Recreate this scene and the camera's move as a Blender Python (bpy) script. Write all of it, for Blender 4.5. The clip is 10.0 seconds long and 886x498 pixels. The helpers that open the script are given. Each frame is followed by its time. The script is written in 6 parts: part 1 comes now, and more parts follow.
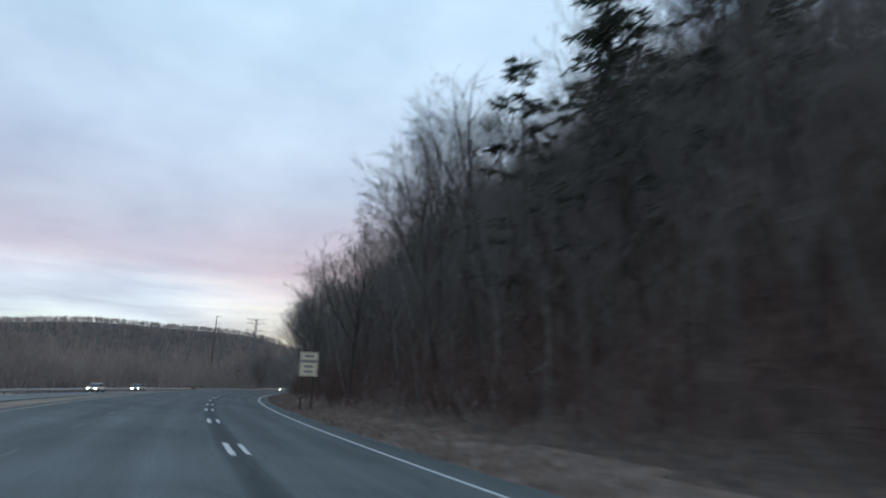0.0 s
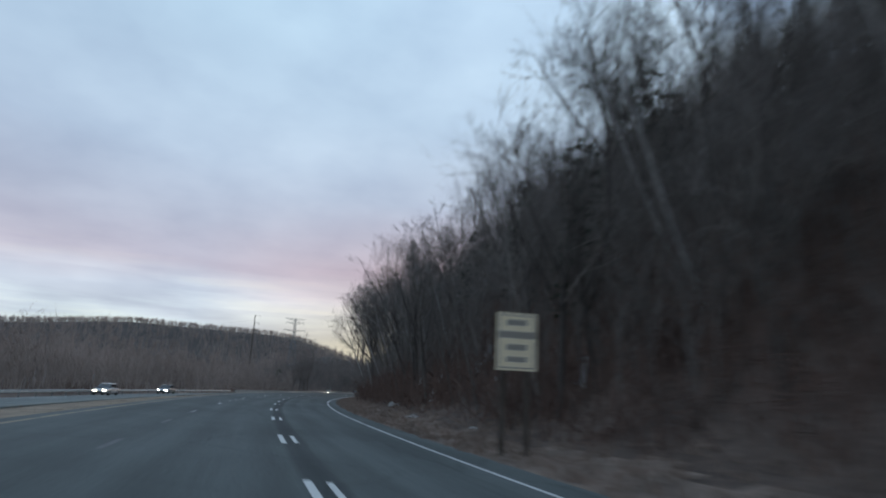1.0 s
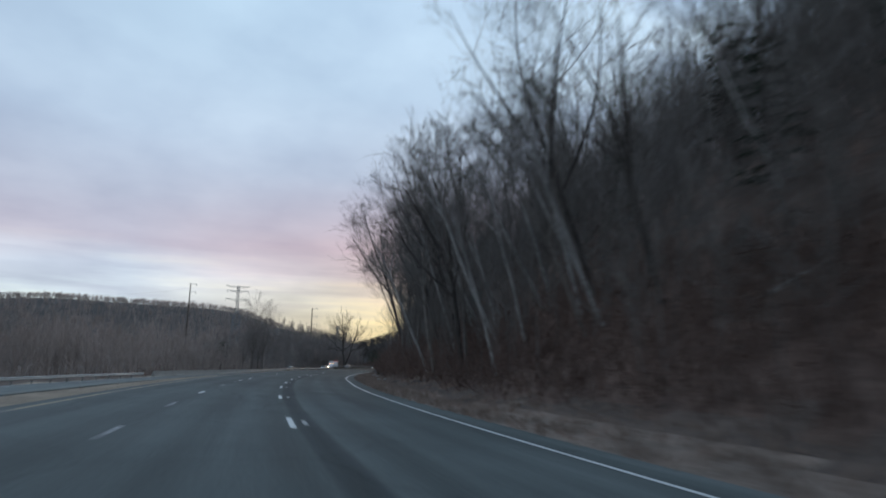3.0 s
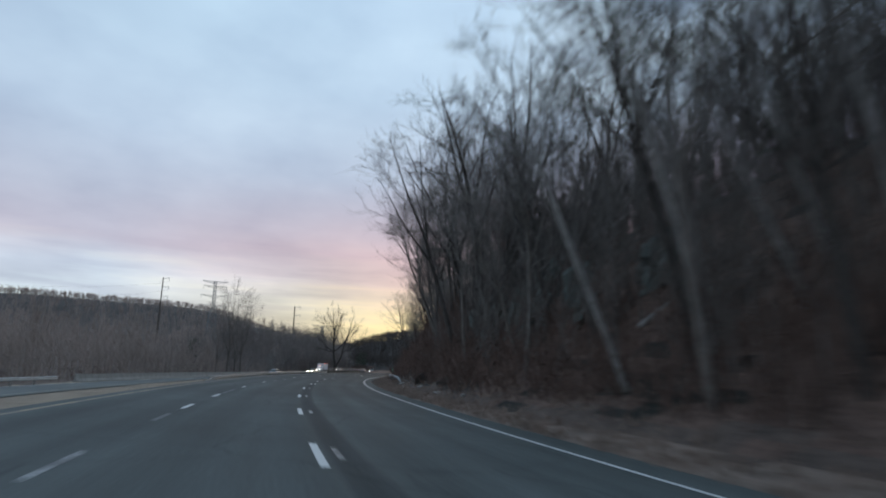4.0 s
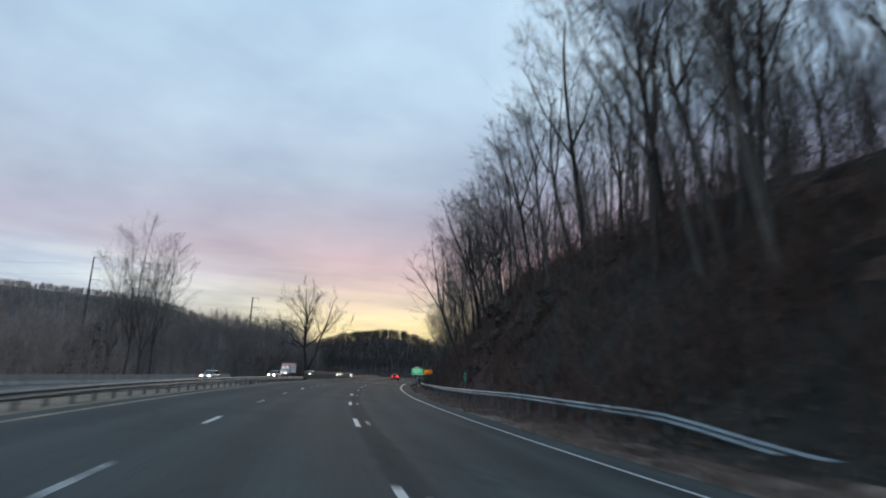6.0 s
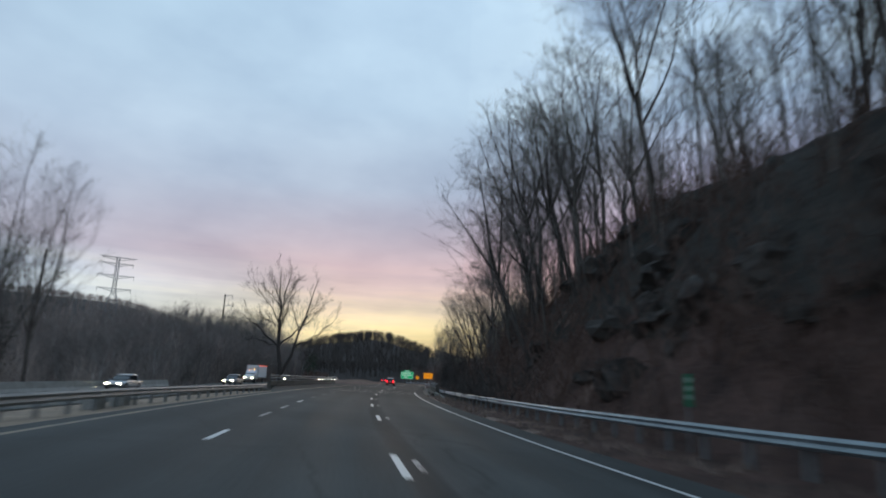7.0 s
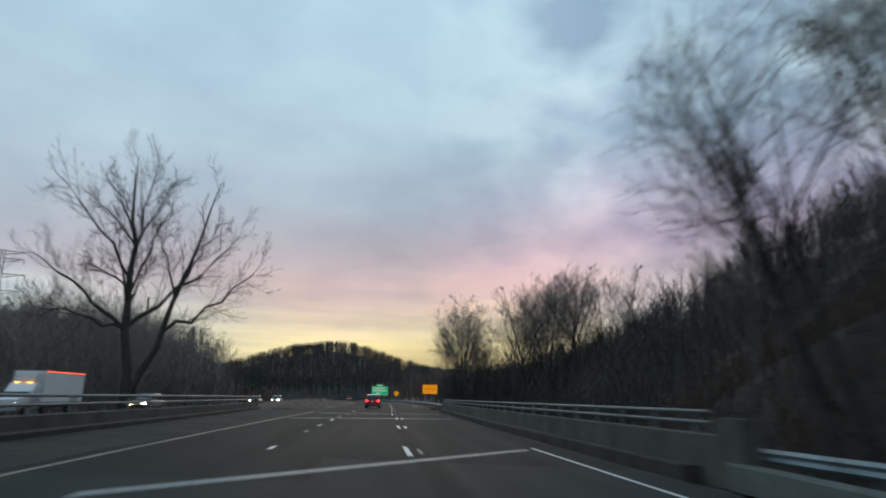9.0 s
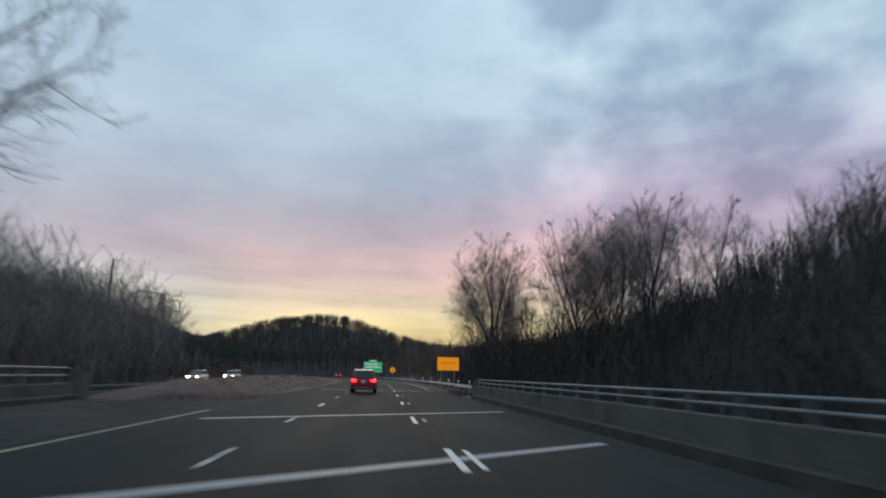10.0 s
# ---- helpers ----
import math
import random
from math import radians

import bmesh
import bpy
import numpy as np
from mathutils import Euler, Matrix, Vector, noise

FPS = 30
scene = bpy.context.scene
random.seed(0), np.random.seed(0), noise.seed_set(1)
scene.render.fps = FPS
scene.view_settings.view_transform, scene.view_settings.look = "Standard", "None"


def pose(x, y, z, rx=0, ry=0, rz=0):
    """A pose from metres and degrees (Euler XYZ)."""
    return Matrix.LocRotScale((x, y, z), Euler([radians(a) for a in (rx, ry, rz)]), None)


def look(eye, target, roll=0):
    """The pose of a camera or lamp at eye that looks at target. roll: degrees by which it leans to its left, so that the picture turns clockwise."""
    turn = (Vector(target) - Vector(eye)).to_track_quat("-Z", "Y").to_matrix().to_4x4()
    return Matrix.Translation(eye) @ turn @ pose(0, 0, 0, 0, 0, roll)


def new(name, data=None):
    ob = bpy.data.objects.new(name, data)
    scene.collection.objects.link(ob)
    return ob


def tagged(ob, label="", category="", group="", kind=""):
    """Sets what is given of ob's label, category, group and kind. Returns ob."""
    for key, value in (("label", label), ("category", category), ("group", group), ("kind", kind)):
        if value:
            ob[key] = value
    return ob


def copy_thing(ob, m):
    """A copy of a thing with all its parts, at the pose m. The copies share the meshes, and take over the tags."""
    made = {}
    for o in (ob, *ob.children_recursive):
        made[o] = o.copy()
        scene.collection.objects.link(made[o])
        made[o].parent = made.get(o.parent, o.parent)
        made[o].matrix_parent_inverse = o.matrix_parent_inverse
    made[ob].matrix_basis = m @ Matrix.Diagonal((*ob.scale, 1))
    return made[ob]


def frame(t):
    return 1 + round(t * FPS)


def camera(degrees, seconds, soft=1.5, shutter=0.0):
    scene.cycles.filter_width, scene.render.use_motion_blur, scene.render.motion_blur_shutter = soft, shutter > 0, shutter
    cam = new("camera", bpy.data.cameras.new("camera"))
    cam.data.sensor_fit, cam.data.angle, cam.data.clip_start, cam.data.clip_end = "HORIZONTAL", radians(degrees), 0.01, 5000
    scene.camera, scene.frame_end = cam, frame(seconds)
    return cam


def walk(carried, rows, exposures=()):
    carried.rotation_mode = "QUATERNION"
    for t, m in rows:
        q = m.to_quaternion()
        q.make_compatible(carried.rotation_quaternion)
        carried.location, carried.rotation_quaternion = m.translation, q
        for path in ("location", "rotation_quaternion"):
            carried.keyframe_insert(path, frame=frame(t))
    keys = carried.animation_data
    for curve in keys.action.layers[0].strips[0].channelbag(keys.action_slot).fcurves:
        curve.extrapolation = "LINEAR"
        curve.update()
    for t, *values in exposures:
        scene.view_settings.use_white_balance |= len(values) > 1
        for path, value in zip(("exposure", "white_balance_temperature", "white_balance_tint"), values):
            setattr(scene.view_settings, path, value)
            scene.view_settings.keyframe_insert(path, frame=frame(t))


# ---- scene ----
cam = camera(72.5, 10.0, soft=1.9, shutter=0.5)
# seconds, place, heading to the right of north, pitch, lean
PATH = [
    (0.0, -1.22, 0.00, 1.498, 23.58, 13.32, 2.00),
    (0.5, -1.06, 15.33, 1.498, 21.47, 13.64, 2.00),
    (1.0, -0.57, 30.73, 1.498, 20.38, 13.51, 2.63),
    (1.5, 0.27, 46.22, 1.498, 19.85, 11.74, 2.92),
    (2.0, 1.48, 61.77, 1.498, 22.59, 10.73, 1.62),
    (2.5, 3.06, 77.37, 1.498, 25.08, 10.73, 0.85),
    (2.7, 3.79, 83.62, 1.498, 25.44, 10.82, 0.77),
    (3.8, 9.07, 118.12, 1.498, 27.52, 11.55, 1.01),
    (4.0, 10.27, 124.40, 1.498, 27.77, 11.40, 1.36),
    (4.5, 13.62, 140.09, 1.498, 28.11, 11.05, 1.82),
    (5.0, 17.53, 155.74, 1.498, 28.77, 11.65, 2.48),
    (5.5, 22.05, 171.33, 1.498, 30.05, 11.62, 2.73),
    (6.8, 36.57, 211.36, 1.498, 32.73, 12.48, 2.43),
    (7.0, 39.13, 217.45, 1.498, 33.08, 12.37, 2.33),
    (7.5, 45.90, 232.57, 1.498, 34.57, 12.31, 1.64),
    (8.0, 53.13, 247.58, 1.495, 35.40, 12.52, 1.84),
    (8.5, 60.81, 262.45, 1.491, 36.10, 12.66, 1.89),
    (9.0, 68.89, 277.21, 1.487, 36.89, 13.83, 0.54),
    (9.5, 77.36, 291.85, 1.483, 36.40, 13.44, 1.32),
    (10.0, 86.18, 306.38, 1.480, 37.53, 11.86, 1.32),
]
walk(cam, [(t, pose(x, y, z, 90 + p, 0, -h) @ pose(0, 0, 0, 0, 0, r)) for t, x, y, z, h, p, r in PATH],
     exposures=[(0.0, 0.36, 6340, 9), (1.0, 0.18, 6320, 9), (2.5, 0.20, 6300, 9), (5.0, 0.19, 6330, 8), (7.0, 0.12, 6250, 7), (8.5, 0.08, 6350, 4), (9.0, 0.05, 6450, 1), (9.5, 0.04, 6500, 2), (10.0, 0.05, 6500, 6)])

# ---- light: a dusk sky, the sun just gone behind the clouds ahead ----
SUNSET = radians(35)          # heading of the glow, to the right of north


def link(nt, a, b):
    nt.links.new(a, b)


def node(nt, kind, **values):
    n = nt.nodes.new(kind)
    for key, v in values.items():
        n.inputs[key].default_value = v
    return n


def mathn(nt, op, a, b=None, c=None):
    n = nt.nodes.new("ShaderNodeMath")
    n.operation = op
    for i, v in enumerate((a, b, c)):
        if v is None:
            continue
        if isinstance(v, (int, float)):
            n.inputs[i].default_value = v
        else:
            nt.links.new(v, n.inputs[i])
    return n.outputs[0]


def ramp(nt, fac, stops, mode="LINEAR"):
    n = nt.nodes.new("ShaderNodeValToRGB")
    el = n.color_ramp.elements
    n.color_ramp.interpolation = mode
    while len(el) < len(stops):
        el.new(0.5)
    for e, (p, c) in zip(el, stops):
        e.position = p
        e.color = (*c, 1) if len(c) == 3 else c
    if fac is not None:
        nt.links.new(fac, n.inputs[0])
    return n.outputs[0]


def mix(nt, fac, a, b, mode="MIX"):
    n = nt.nodes.new("ShaderNodeMix")
    n.data_type = "RGBA"
    n.blend_type = mode
    for i, v in ((0, fac), (6, a), (7, b)):
        if isinstance(v, (int, float)):
            n.inputs[i].default_value = v
        elif isinstance(v, tuple):
            n.inputs[i].default_value = (*v, 1)
        else:
            nt.links.new(v, n.inputs[i])
    return n.outputs[2]


def noise_tex(nt, vec, scale, detail=4, rough=0.55):
    n = node(nt, "ShaderNodeTexNoise", Scale=scale, Detail=detail, Roughness=rough)
    if vec is not None:
        nt.links.new(vec, n.inputs["Vector"])
    return n.outputs[0]


def make_sky():
    w = bpy.data.worlds.new("dusk_sky")
    scene.world = w
    w.use_nodes = True
    nt = w.node_tree
    nt.nodes.clear()
    co = nt.nodes.new("ShaderNodeTexCoord").outputs["Generated"]
    sep = nt.nodes.new("ShaderNodeSeparateXYZ")
    link(nt, co, sep.inputs[0])
    x, y, z = sep.outputs
    el = mathn(nt, "MULTIPLY", mathn(nt, "ARCSINE", z), 180 / math.pi / 60)      # 1 at 60 degrees up
    flat = mathn(nt, "SQRT", mathn(nt, "ADD", mathn(nt, "MULTIPLY", x, x), mathn(nt, "MULTIPLY", y, y)))
    ca = mathn(nt, "DIVIDE", mathn(nt, "ADD", mathn(nt, "MULTIPLY", x, math.sin(SUNSET)), mathn(nt, "MULTIPLY", y, math.cos(SUNSET))), flat)
    glow = ramp(nt, ca, [(0.80, (0, 0, 0)), (0.93, (0.58, 0.58, 0.58)), (0.98, (1, 1, 1))])
    # layered cloud sheets: a flat deck far above, seen at a slant
    dz = mathn(nt, "ADD", mathn(nt, "MAXIMUM", z, 0.0), 0.12)
    deck = nt.nodes.new("ShaderNodeCombineXYZ")
    link(nt, mathn(nt, "DIVIDE", x, dz), deck.inputs[0])
    link(nt, mathn(nt, "DIVIDE", y, dz), deck.inputs[1])
    n1 = noise_tex(nt, deck.outputs[0], 0.75, 5, 0.5)
    n2 = noise_tex(nt, deck.outputs[0], 2.2, 4, 0.5)
    wob = mathn(nt, "MULTIPLY", mathn(nt, "SUBTRACT", n1, 0.5), 0.07)
    el2 = mathn(nt, "ADD", el, wob)
    warm = ramp(nt, el2, [(0.0, (0.50, 0.37, 0.19)), (0.055, (0.82, 0.67, 0.36)), (0.095, (0.70, 0.59, 0.42)),
                          (0.135, (0.66, 0.50, 0.47)), (0.175, (0.585, 0.435, 0.47)), (0.23, (0.485, 0.445, 0.525)), (0.29, (0.43, 0.485, 0.60)),
                          (0.42, (0.45, 0.57, 0.71)), (0.62, (0.47, 0.62, 0.78)), (1.0, (0.36, 0.50, 0.67))])
    cool = ramp(nt, el2, [(0.0, (0.42, 0.46, 0.49)), (0.07, (0.56, 0.64, 0.70)), (0.13, (0.62, 0.69, 0.78)),
                          (0.17, (0.48, 0.46, 0.555)), (0.24, (0.425, 0.46, 0.57)), (0.34, (0.42, 0.515, 0.65)),
                          (0.6, (0.42, 0.58, 0.73)), (1.0, (0.34, 0.49, 0.67))])
    base = mix(nt, glow, cool, warm)
    cloud = ramp(nt, n1, [(0.34, (0.86, 0.87, 0.89)), (0.5, (1, 1, 0.99)), (0.66, (1.13, 1.11, 1.07))])
    fine = ramp(nt, n2, [(0.3, (0.95, 0.95, 0.96)), (0.7, (1.045, 1.04, 1.03))])
    base = mix(nt, 1.0, base, cloud, "MULTIPLY")
    base = mix(nt, 1.0, base, fine, "MULTIPLY")
    # thin bright streaks low over the horizon
    thin = nt.nodes.new("ShaderNodeVectorMath")
    thin.operation = "MULTIPLY"
    thin.inputs[1].default_value = (2.2, 2.2, 26.0)
    link(nt, co, thin.inputs[0])
    streaks = ramp(nt, noise_tex(nt, thin.outputs[0], 1.3, 4, 0.55), [(0.36, (0.80, 0.79, 0.84)), (0.5, (1, 1, 1)), (0.64, (1.20, 1.17, 1.05))])
    low = ramp(nt, el2, [(0.03, (0.3, 0.3, 0.3)), (0.08, (1, 1, 1)), (0.13, (0.7, 0.7, 0.7)), (0.2, (0, 0, 0))])
    base = mix(nt, low, base, mix(nt, 1.0, base, streaks, "MULTIPLY"))
    # broken, lumpy cloud and a rosy flush to the right of the glow
    side = mathn(nt, "DIVIDE", mathn(nt, "SUBTRACT", mathn(nt, "MULTIPLY", x, math.cos(SUNSET)), mathn(nt, "MULTIPLY", y, math.sin(SUNSET))), flat)
    side = ramp(nt, side, [(-0.10, (0, 0, 0)), (0.0, (0.12, 0.12, 0.12)), (0.30, (1, 1, 1))])
    puff = nt.nodes.new("ShaderNodeVectorMath")
    puff.operation = "MULTIPLY"
    puff.inputs[1].default_value = (1.0, 1.0, 1.7)
    link(nt, co, puff.inputs[0])
    n3 = noise_tex(nt, puff.outputs[0], 5.2, 4, 0.5)
    lumps = ramp(nt, n3, [(0.36, (0.66, 0.68, 0.75)), (0.48, (0.95, 0.95, 0.97)), (0.62, (1.30, 1.25, 1.17))])
    soft_lumps = ramp(nt, n3, [(0.36, (0.93, 0.935, 0.95)), (0.62, (1.06, 1.055, 1.04))])
    base = mix(nt, side, mix(nt, 1.0, base, soft_lumps, "MULTIPLY"), mix(nt, 1.0, base, lumps, "MULTIPLY"))
    tilt = mathn(nt, "SUBTRACT", el2, mathn(nt, "MULTIPLY", side, 0.09))
    band = ramp(nt, tilt, [(0.085, (0, 0, 0)), (0.15, (1, 1, 1)), (0.22, (0.75, 0.75, 0.75)), (0.32, (0, 0, 0))])
    base = mix(nt, mathn(nt, "MULTIPLY", side, band), base, mix(nt, 1.0, base, (1.26, 0.98, 1.04), "MULTIPLY"))
    # the dusk fades towards the side of the sky away from the glow
    to_glow = mathn(nt, "ADD", mathn(nt, "MULTIPLY", x, math.sin(SUNSET)), mathn(nt, "MULTIPLY", y, math.cos(SUNSET)))
    to_glow = mathn(nt, "ADD", mathn(nt, "MULTIPLY", to_glow, 0.5), 0.5)
    base = mix(nt, 1.0, base, ramp(nt, to_glow, [(0.0, (0.86, 0.865, 0.88)), (0.5, (0.97, 0.97, 0.972)), (0.78, (1, 1, 1))]), "MULTIPLY")
    sky = nt.nodes.new("ShaderNodeTexSky")
    sky.sky_type = "NISHITA"
    sky.sun_disc = False
    sky.sun_elevation = radians(-1.5)
    sky.sun_rotation = SUNSET
    bg1 = node(nt, "ShaderNodeBackground", Strength=0.05)
    link(nt, sky.outputs[0], bg1.inputs[0])
    bg2 = node(nt, "ShaderNodeBackground", Strength=1.0)
    link(nt, base, bg2.inputs[0])
    add = nt.nodes.new("ShaderNodeAddShader")
    link(nt, bg1.outputs[0], add.inputs[0])
    link(nt, bg2.outputs[0], add.inputs[1])
    out = nt.nodes.new("ShaderNodeOutputWorld")
    link(nt, add.outputs[0], out.inputs[0])


make_sky()
sun = new("sun", bpy.data.lights.new("sun", "SUN"))
sun.data.energy, sun.data.angle, sun.data.color = 0.5, radians(30), (1.0, 0.78, 0.6)
sun.matrix_world = look((0, 0, 60), (-60 * math.sin(SUNSET), -60 * math.cos(SUNSET), 60 - 60 * math.tan(radians(9))))


# ---- materials ----
def material(name, rough=0.8, metal=0.0, spec=0.3):
    m = bpy.data.materials.new(name)
    m.use_nodes = True
    b = m.node_tree.nodes["Principled BSDF"]
    b.inputs["Roughness"].default_value = rough
    b.inputs["Metallic"].default_value = metal
    b.inputs["Specular IOR Level"].default_value = spec
    return m, m.node_tree, b


def two_scale(name, dark, light, s1, s2, rough=0.85, metal=0.0, bump=0.3, dist=0.02, spec=0.25, obj_random=0.0):
    """A surface that varies at two scales, in metres, with a fine relief."""
    m, nt, b = material(name, rough, metal, spec)
    co = nt.nodes.new("ShaderNodeTexCoord").outputs["Object"]
    a = noise_tex(nt, co, 1 / s1, 5, 0.6)
    f = noise_tex(nt, co, 1 / s2, 3, 0.6)
    fac = mathn(nt, "ADD", mathn(nt, "MULTIPLY", a, 0.6), mathn(nt, "MULTIPLY", f, 0.4))
    col = ramp(nt, fac, [(0.33, dark), (0.67, light)])
    if obj_random:
        r = nt.nodes.new("ShaderNodeObjectInfo").outputs["Random"]
        k = mathn(nt, "ADD", mathn(nt, "MULTIPLY", r, obj_random), 1 - obj_random / 2)
        hsv = nt.nodes.new("ShaderNodeHueSaturation")
        link(nt, k, hsv.inputs["Value"])
        link(nt, col, hsv.inputs["Color"])
        col = hsv.outputs[0]
    link(nt, col, b.inputs["Base Color"])
    if bump:
        bp = node(nt, "ShaderNodeBump", Strength=bump, Distance=dist)
        link(nt, fac, bp.inputs["Height"])
        link(nt, bp.outputs[0], b.inputs["Normal"])
    return m


def plain(name, col, rough=0.6, metal=0.0, spec=0.4):
    m, nt, b = material(name, rough, metal, spec)
    b.inputs["Base Color"].default_value = (*col, 1)
    return m


def glowing(name, col, strength):
    m, nt, b = material(name, 0.4)
    b.inputs["Base Color"].default_value = (*[c * 0.5 for c in col], 1)
    b.inputs["Emission Color"].default_value = (*col, 1)
    b.inputs["Emission Strength"].default_value = strength
    return m


def asphalt_material(name, tone=1.0):
    m, nt, b = material(name, 0.85, 0, 0.13)
    uv = nt.nodes.new("ShaderNodeUVMap").outputs[0]
    mp = nt.nodes.new("ShaderNodeMapping")
    mp.inputs["Scale"].default_value = (0.05, 1.0, 1.0)      # long streaks along the lanes
    link(nt, uv, mp.inputs[0])
    streak = noise_tex(nt, mp.outputs[0], 0.9, 4, 0.6)
    patch = noise_tex(nt, uv, 0.12, 4, 0.6)
    grain = noise_tex(nt, uv, 14.0, 3, 0.7)
    col = ramp(nt, streak, [(0.3, (0.043 * tone, 0.048 * tone, 0.0475 * tone)), (0.7, (0.077 * tone, 0.084 * tone, 0.083 * tone))])
    col = mix(nt, 1.0, col, ramp(nt, patch, [(0.3, (0.82, 0.82, 0.82)), (0.7, (1.12, 1.12, 1.12))]), "MULTIPLY")
    col = mix(nt, 1.0, col, ramp(nt, grain, [(0.3, (0.75, 0.75, 0.75)), (0.7, (1.25, 1.25, 1.25))]), "MULTIPLY")
    # a dark tarred seam beside the lane dashes, and polished wheel paths
    sx = nt.nodes.new("ShaderNodeSeparateXYZ")
    link(nt, uv, sx.inputs[0])
    lane = mathn(nt, "ADD", sx.outputs[1], mathn(nt, "MULTIPLY", mathn(nt, "SUBTRACT", streak, 0.5), 0.5))
    seam = ramp(nt, mathn(nt, "ABSOLUTE", mathn(nt, "SUBTRACT", lane, 0.25)), [(0.0, (0.42, 0.42, 0.43)), (0.24, (0.55, 0.55, 0.56)), (0.38, (1, 1, 1))])
    col = mix(nt, 0.85, col, mix(nt, 1.0, col, seam, "MULTIPLY"))
    ruts = mathn(nt, "SINE", mathn(nt, "MULTIPLY", lane, 2 * math.pi / 1.83))
    col = mix(nt, 1.0, col, ramp(nt, mathn(nt, "ADD", mathn(nt, "MULTIPLY", ruts, 0.5), 0.5), [(0.0, (0.90, 0.90, 0.90)), (1.0, (1.08, 1.08, 1.08))]), "MULTIPLY")
    # Exposure change put into the colour: paler at the start, darker before the bridge
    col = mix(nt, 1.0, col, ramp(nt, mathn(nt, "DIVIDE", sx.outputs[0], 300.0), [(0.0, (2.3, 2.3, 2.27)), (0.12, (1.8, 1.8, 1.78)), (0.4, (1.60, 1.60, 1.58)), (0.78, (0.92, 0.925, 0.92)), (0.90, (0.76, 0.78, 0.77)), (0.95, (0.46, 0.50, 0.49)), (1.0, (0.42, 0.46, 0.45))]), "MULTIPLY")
    # tarred seams and cracks
    vo = nt.nodes.new("ShaderNodeTexVoronoi")
    vo.feature = "DISTANCE_TO_EDGE"
    vo.inputs["Scale"].default_value = 0.16
    warp = nt.nodes.new("ShaderNodeVectorMath")
    warp.operation = "ADD"
    nz = node(nt, "ShaderNodeTexNoise", Scale=0.5, Detail=4)
    link(nt, uv, nz.inputs["Vector"])
    link(nt, uv, warp.inputs[0])
    link(nt, nz.outputs["Color"], warp.inputs[1])
    link(nt, warp.outputs[0], vo.inputs["Vector"])
    crack = ramp(nt, vo.outputs[0], [(0.0, (0.45, 0.45, 0.45)), (0.010, (1, 1, 1))])
    col = mix(nt, mathn(nt, "MULTIPLY", patch, 0.9), col, mix(nt, 1.0, col, crack, "MULTIPLY"))
    link(nt, col, b.inputs["Base Color"])
    rg = ramp(nt, streak, [(0.3, (0.74, 0.74, 0.74)), (0.7, (0.92, 0.92, 0.92))])
    link(nt, rg, b.inputs["Roughness"])
    bp = node(nt, "ShaderNodeBump", Strength=0.35, Distance=0.01)
    link(nt, grain, bp.inputs["Height"])
    link(nt, bp.outputs[0], b.inputs["Normal"])
    return m


def paint_material(name, col, worn):
    m, nt, b = material(name, 0.6, 0, 0.4)
    co = nt.nodes.new("ShaderNodeTexCoord").outputs["Object"]
    a = noise_tex(nt, co, 5.0, 5, 0.7)
    big = noise_tex(nt, co, 0.6, 3, 0.6)
    fac = mathn(nt, "ADD", mathn(nt, "MULTIPLY", a, 0.6), mathn(nt, "MULTIPLY", big, 0.4))
    c = ramp(nt, fac, [(worn - 0.09, (0.08, 0.085, 0.09)), (worn + 0.05, tuple(0.8 * k for k in col)), (0.75, col)])
    link(nt, c, b.inputs["Base Color"])
    return m


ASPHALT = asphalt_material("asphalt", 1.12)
BRIDGE_ASPHALT = asphalt_material("darker bridge asphalt", 0.66)
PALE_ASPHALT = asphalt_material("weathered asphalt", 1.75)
WHITE_PAINT = paint_material("white road paint", (0.78, 0.78, 0.76), 0.36)
WORN_PAINT = paint_material("worn white road paint", (0.62, 0.63, 0.62), 0.54)
FAINT_PAINT = paint_material("almost worn-off road paint", (0.5, 0.51, 0.5), 0.66)
YELLOW_PAINT = paint_material("yellow road paint", (0.38, 0.29, 0.17), 0.49)
GRASS = two_scale("dormant grass", (0.105, 0.082, 0.068), (0.33, 0.25, 0.205), 1.6, 0.15, 0.95, bump=0.8, dist=0.06)
MOWN = two_scale("mown straw grass", (0.15, 0.118, 0.090), (0.38, 0.30, 0.225), 2.4, 0.15, 0.95, bump=0.8, dist=0.05)
LITTER = two_scale("leaf litter", (0.050, 0.039, 0.034), (0.17, 0.127, 0.106), 4.0, 0.25, 0.95, bump=1.0, dist=0.12)
FAR_SOIL = two_scale("far woodland floor", (0.040, 0.035, 0.032), (0.090, 0.078, 0.071), 30, 4, 0.95, bump=0)
ROCK = two_scale("dark ledge rock", (0.018, 0.016, 0.0145), (0.068, 0.060, 0.053), 1.6, 0.2, 0.8, bump=1.0, dist=0.15)
CUT = two_scale("dark rock and soil of the cut and shaded woods", (0.009, 0.009, 0.0083), (0.052, 0.048, 0.041), 2.2, 0.3, 0.9, bump=1.0, dist=0.2)
CUT_LITTER = two_scale("leaf-stained soil of the cut", (0.020, 0.0120, 0.010), (0.105, 0.061, 0.049), 1.8, 0.25, 0.92, bump=1.0, dist=0.18)
MIXED = two_scale("leaf litter over dark soil", (0.046, 0.031, 0.026), (0.20, 0.132, 0.105), 2.0, 0.25, 0.92, bump=1.0, dist=0.15)
BARK = two_scale("grey bark", (0.075, 0.068, 0.062), (0.21, 0.19, 0.172), 0.7, 0.08, 0.9, bump=0.6, dist=0.03, obj_random=0.5)
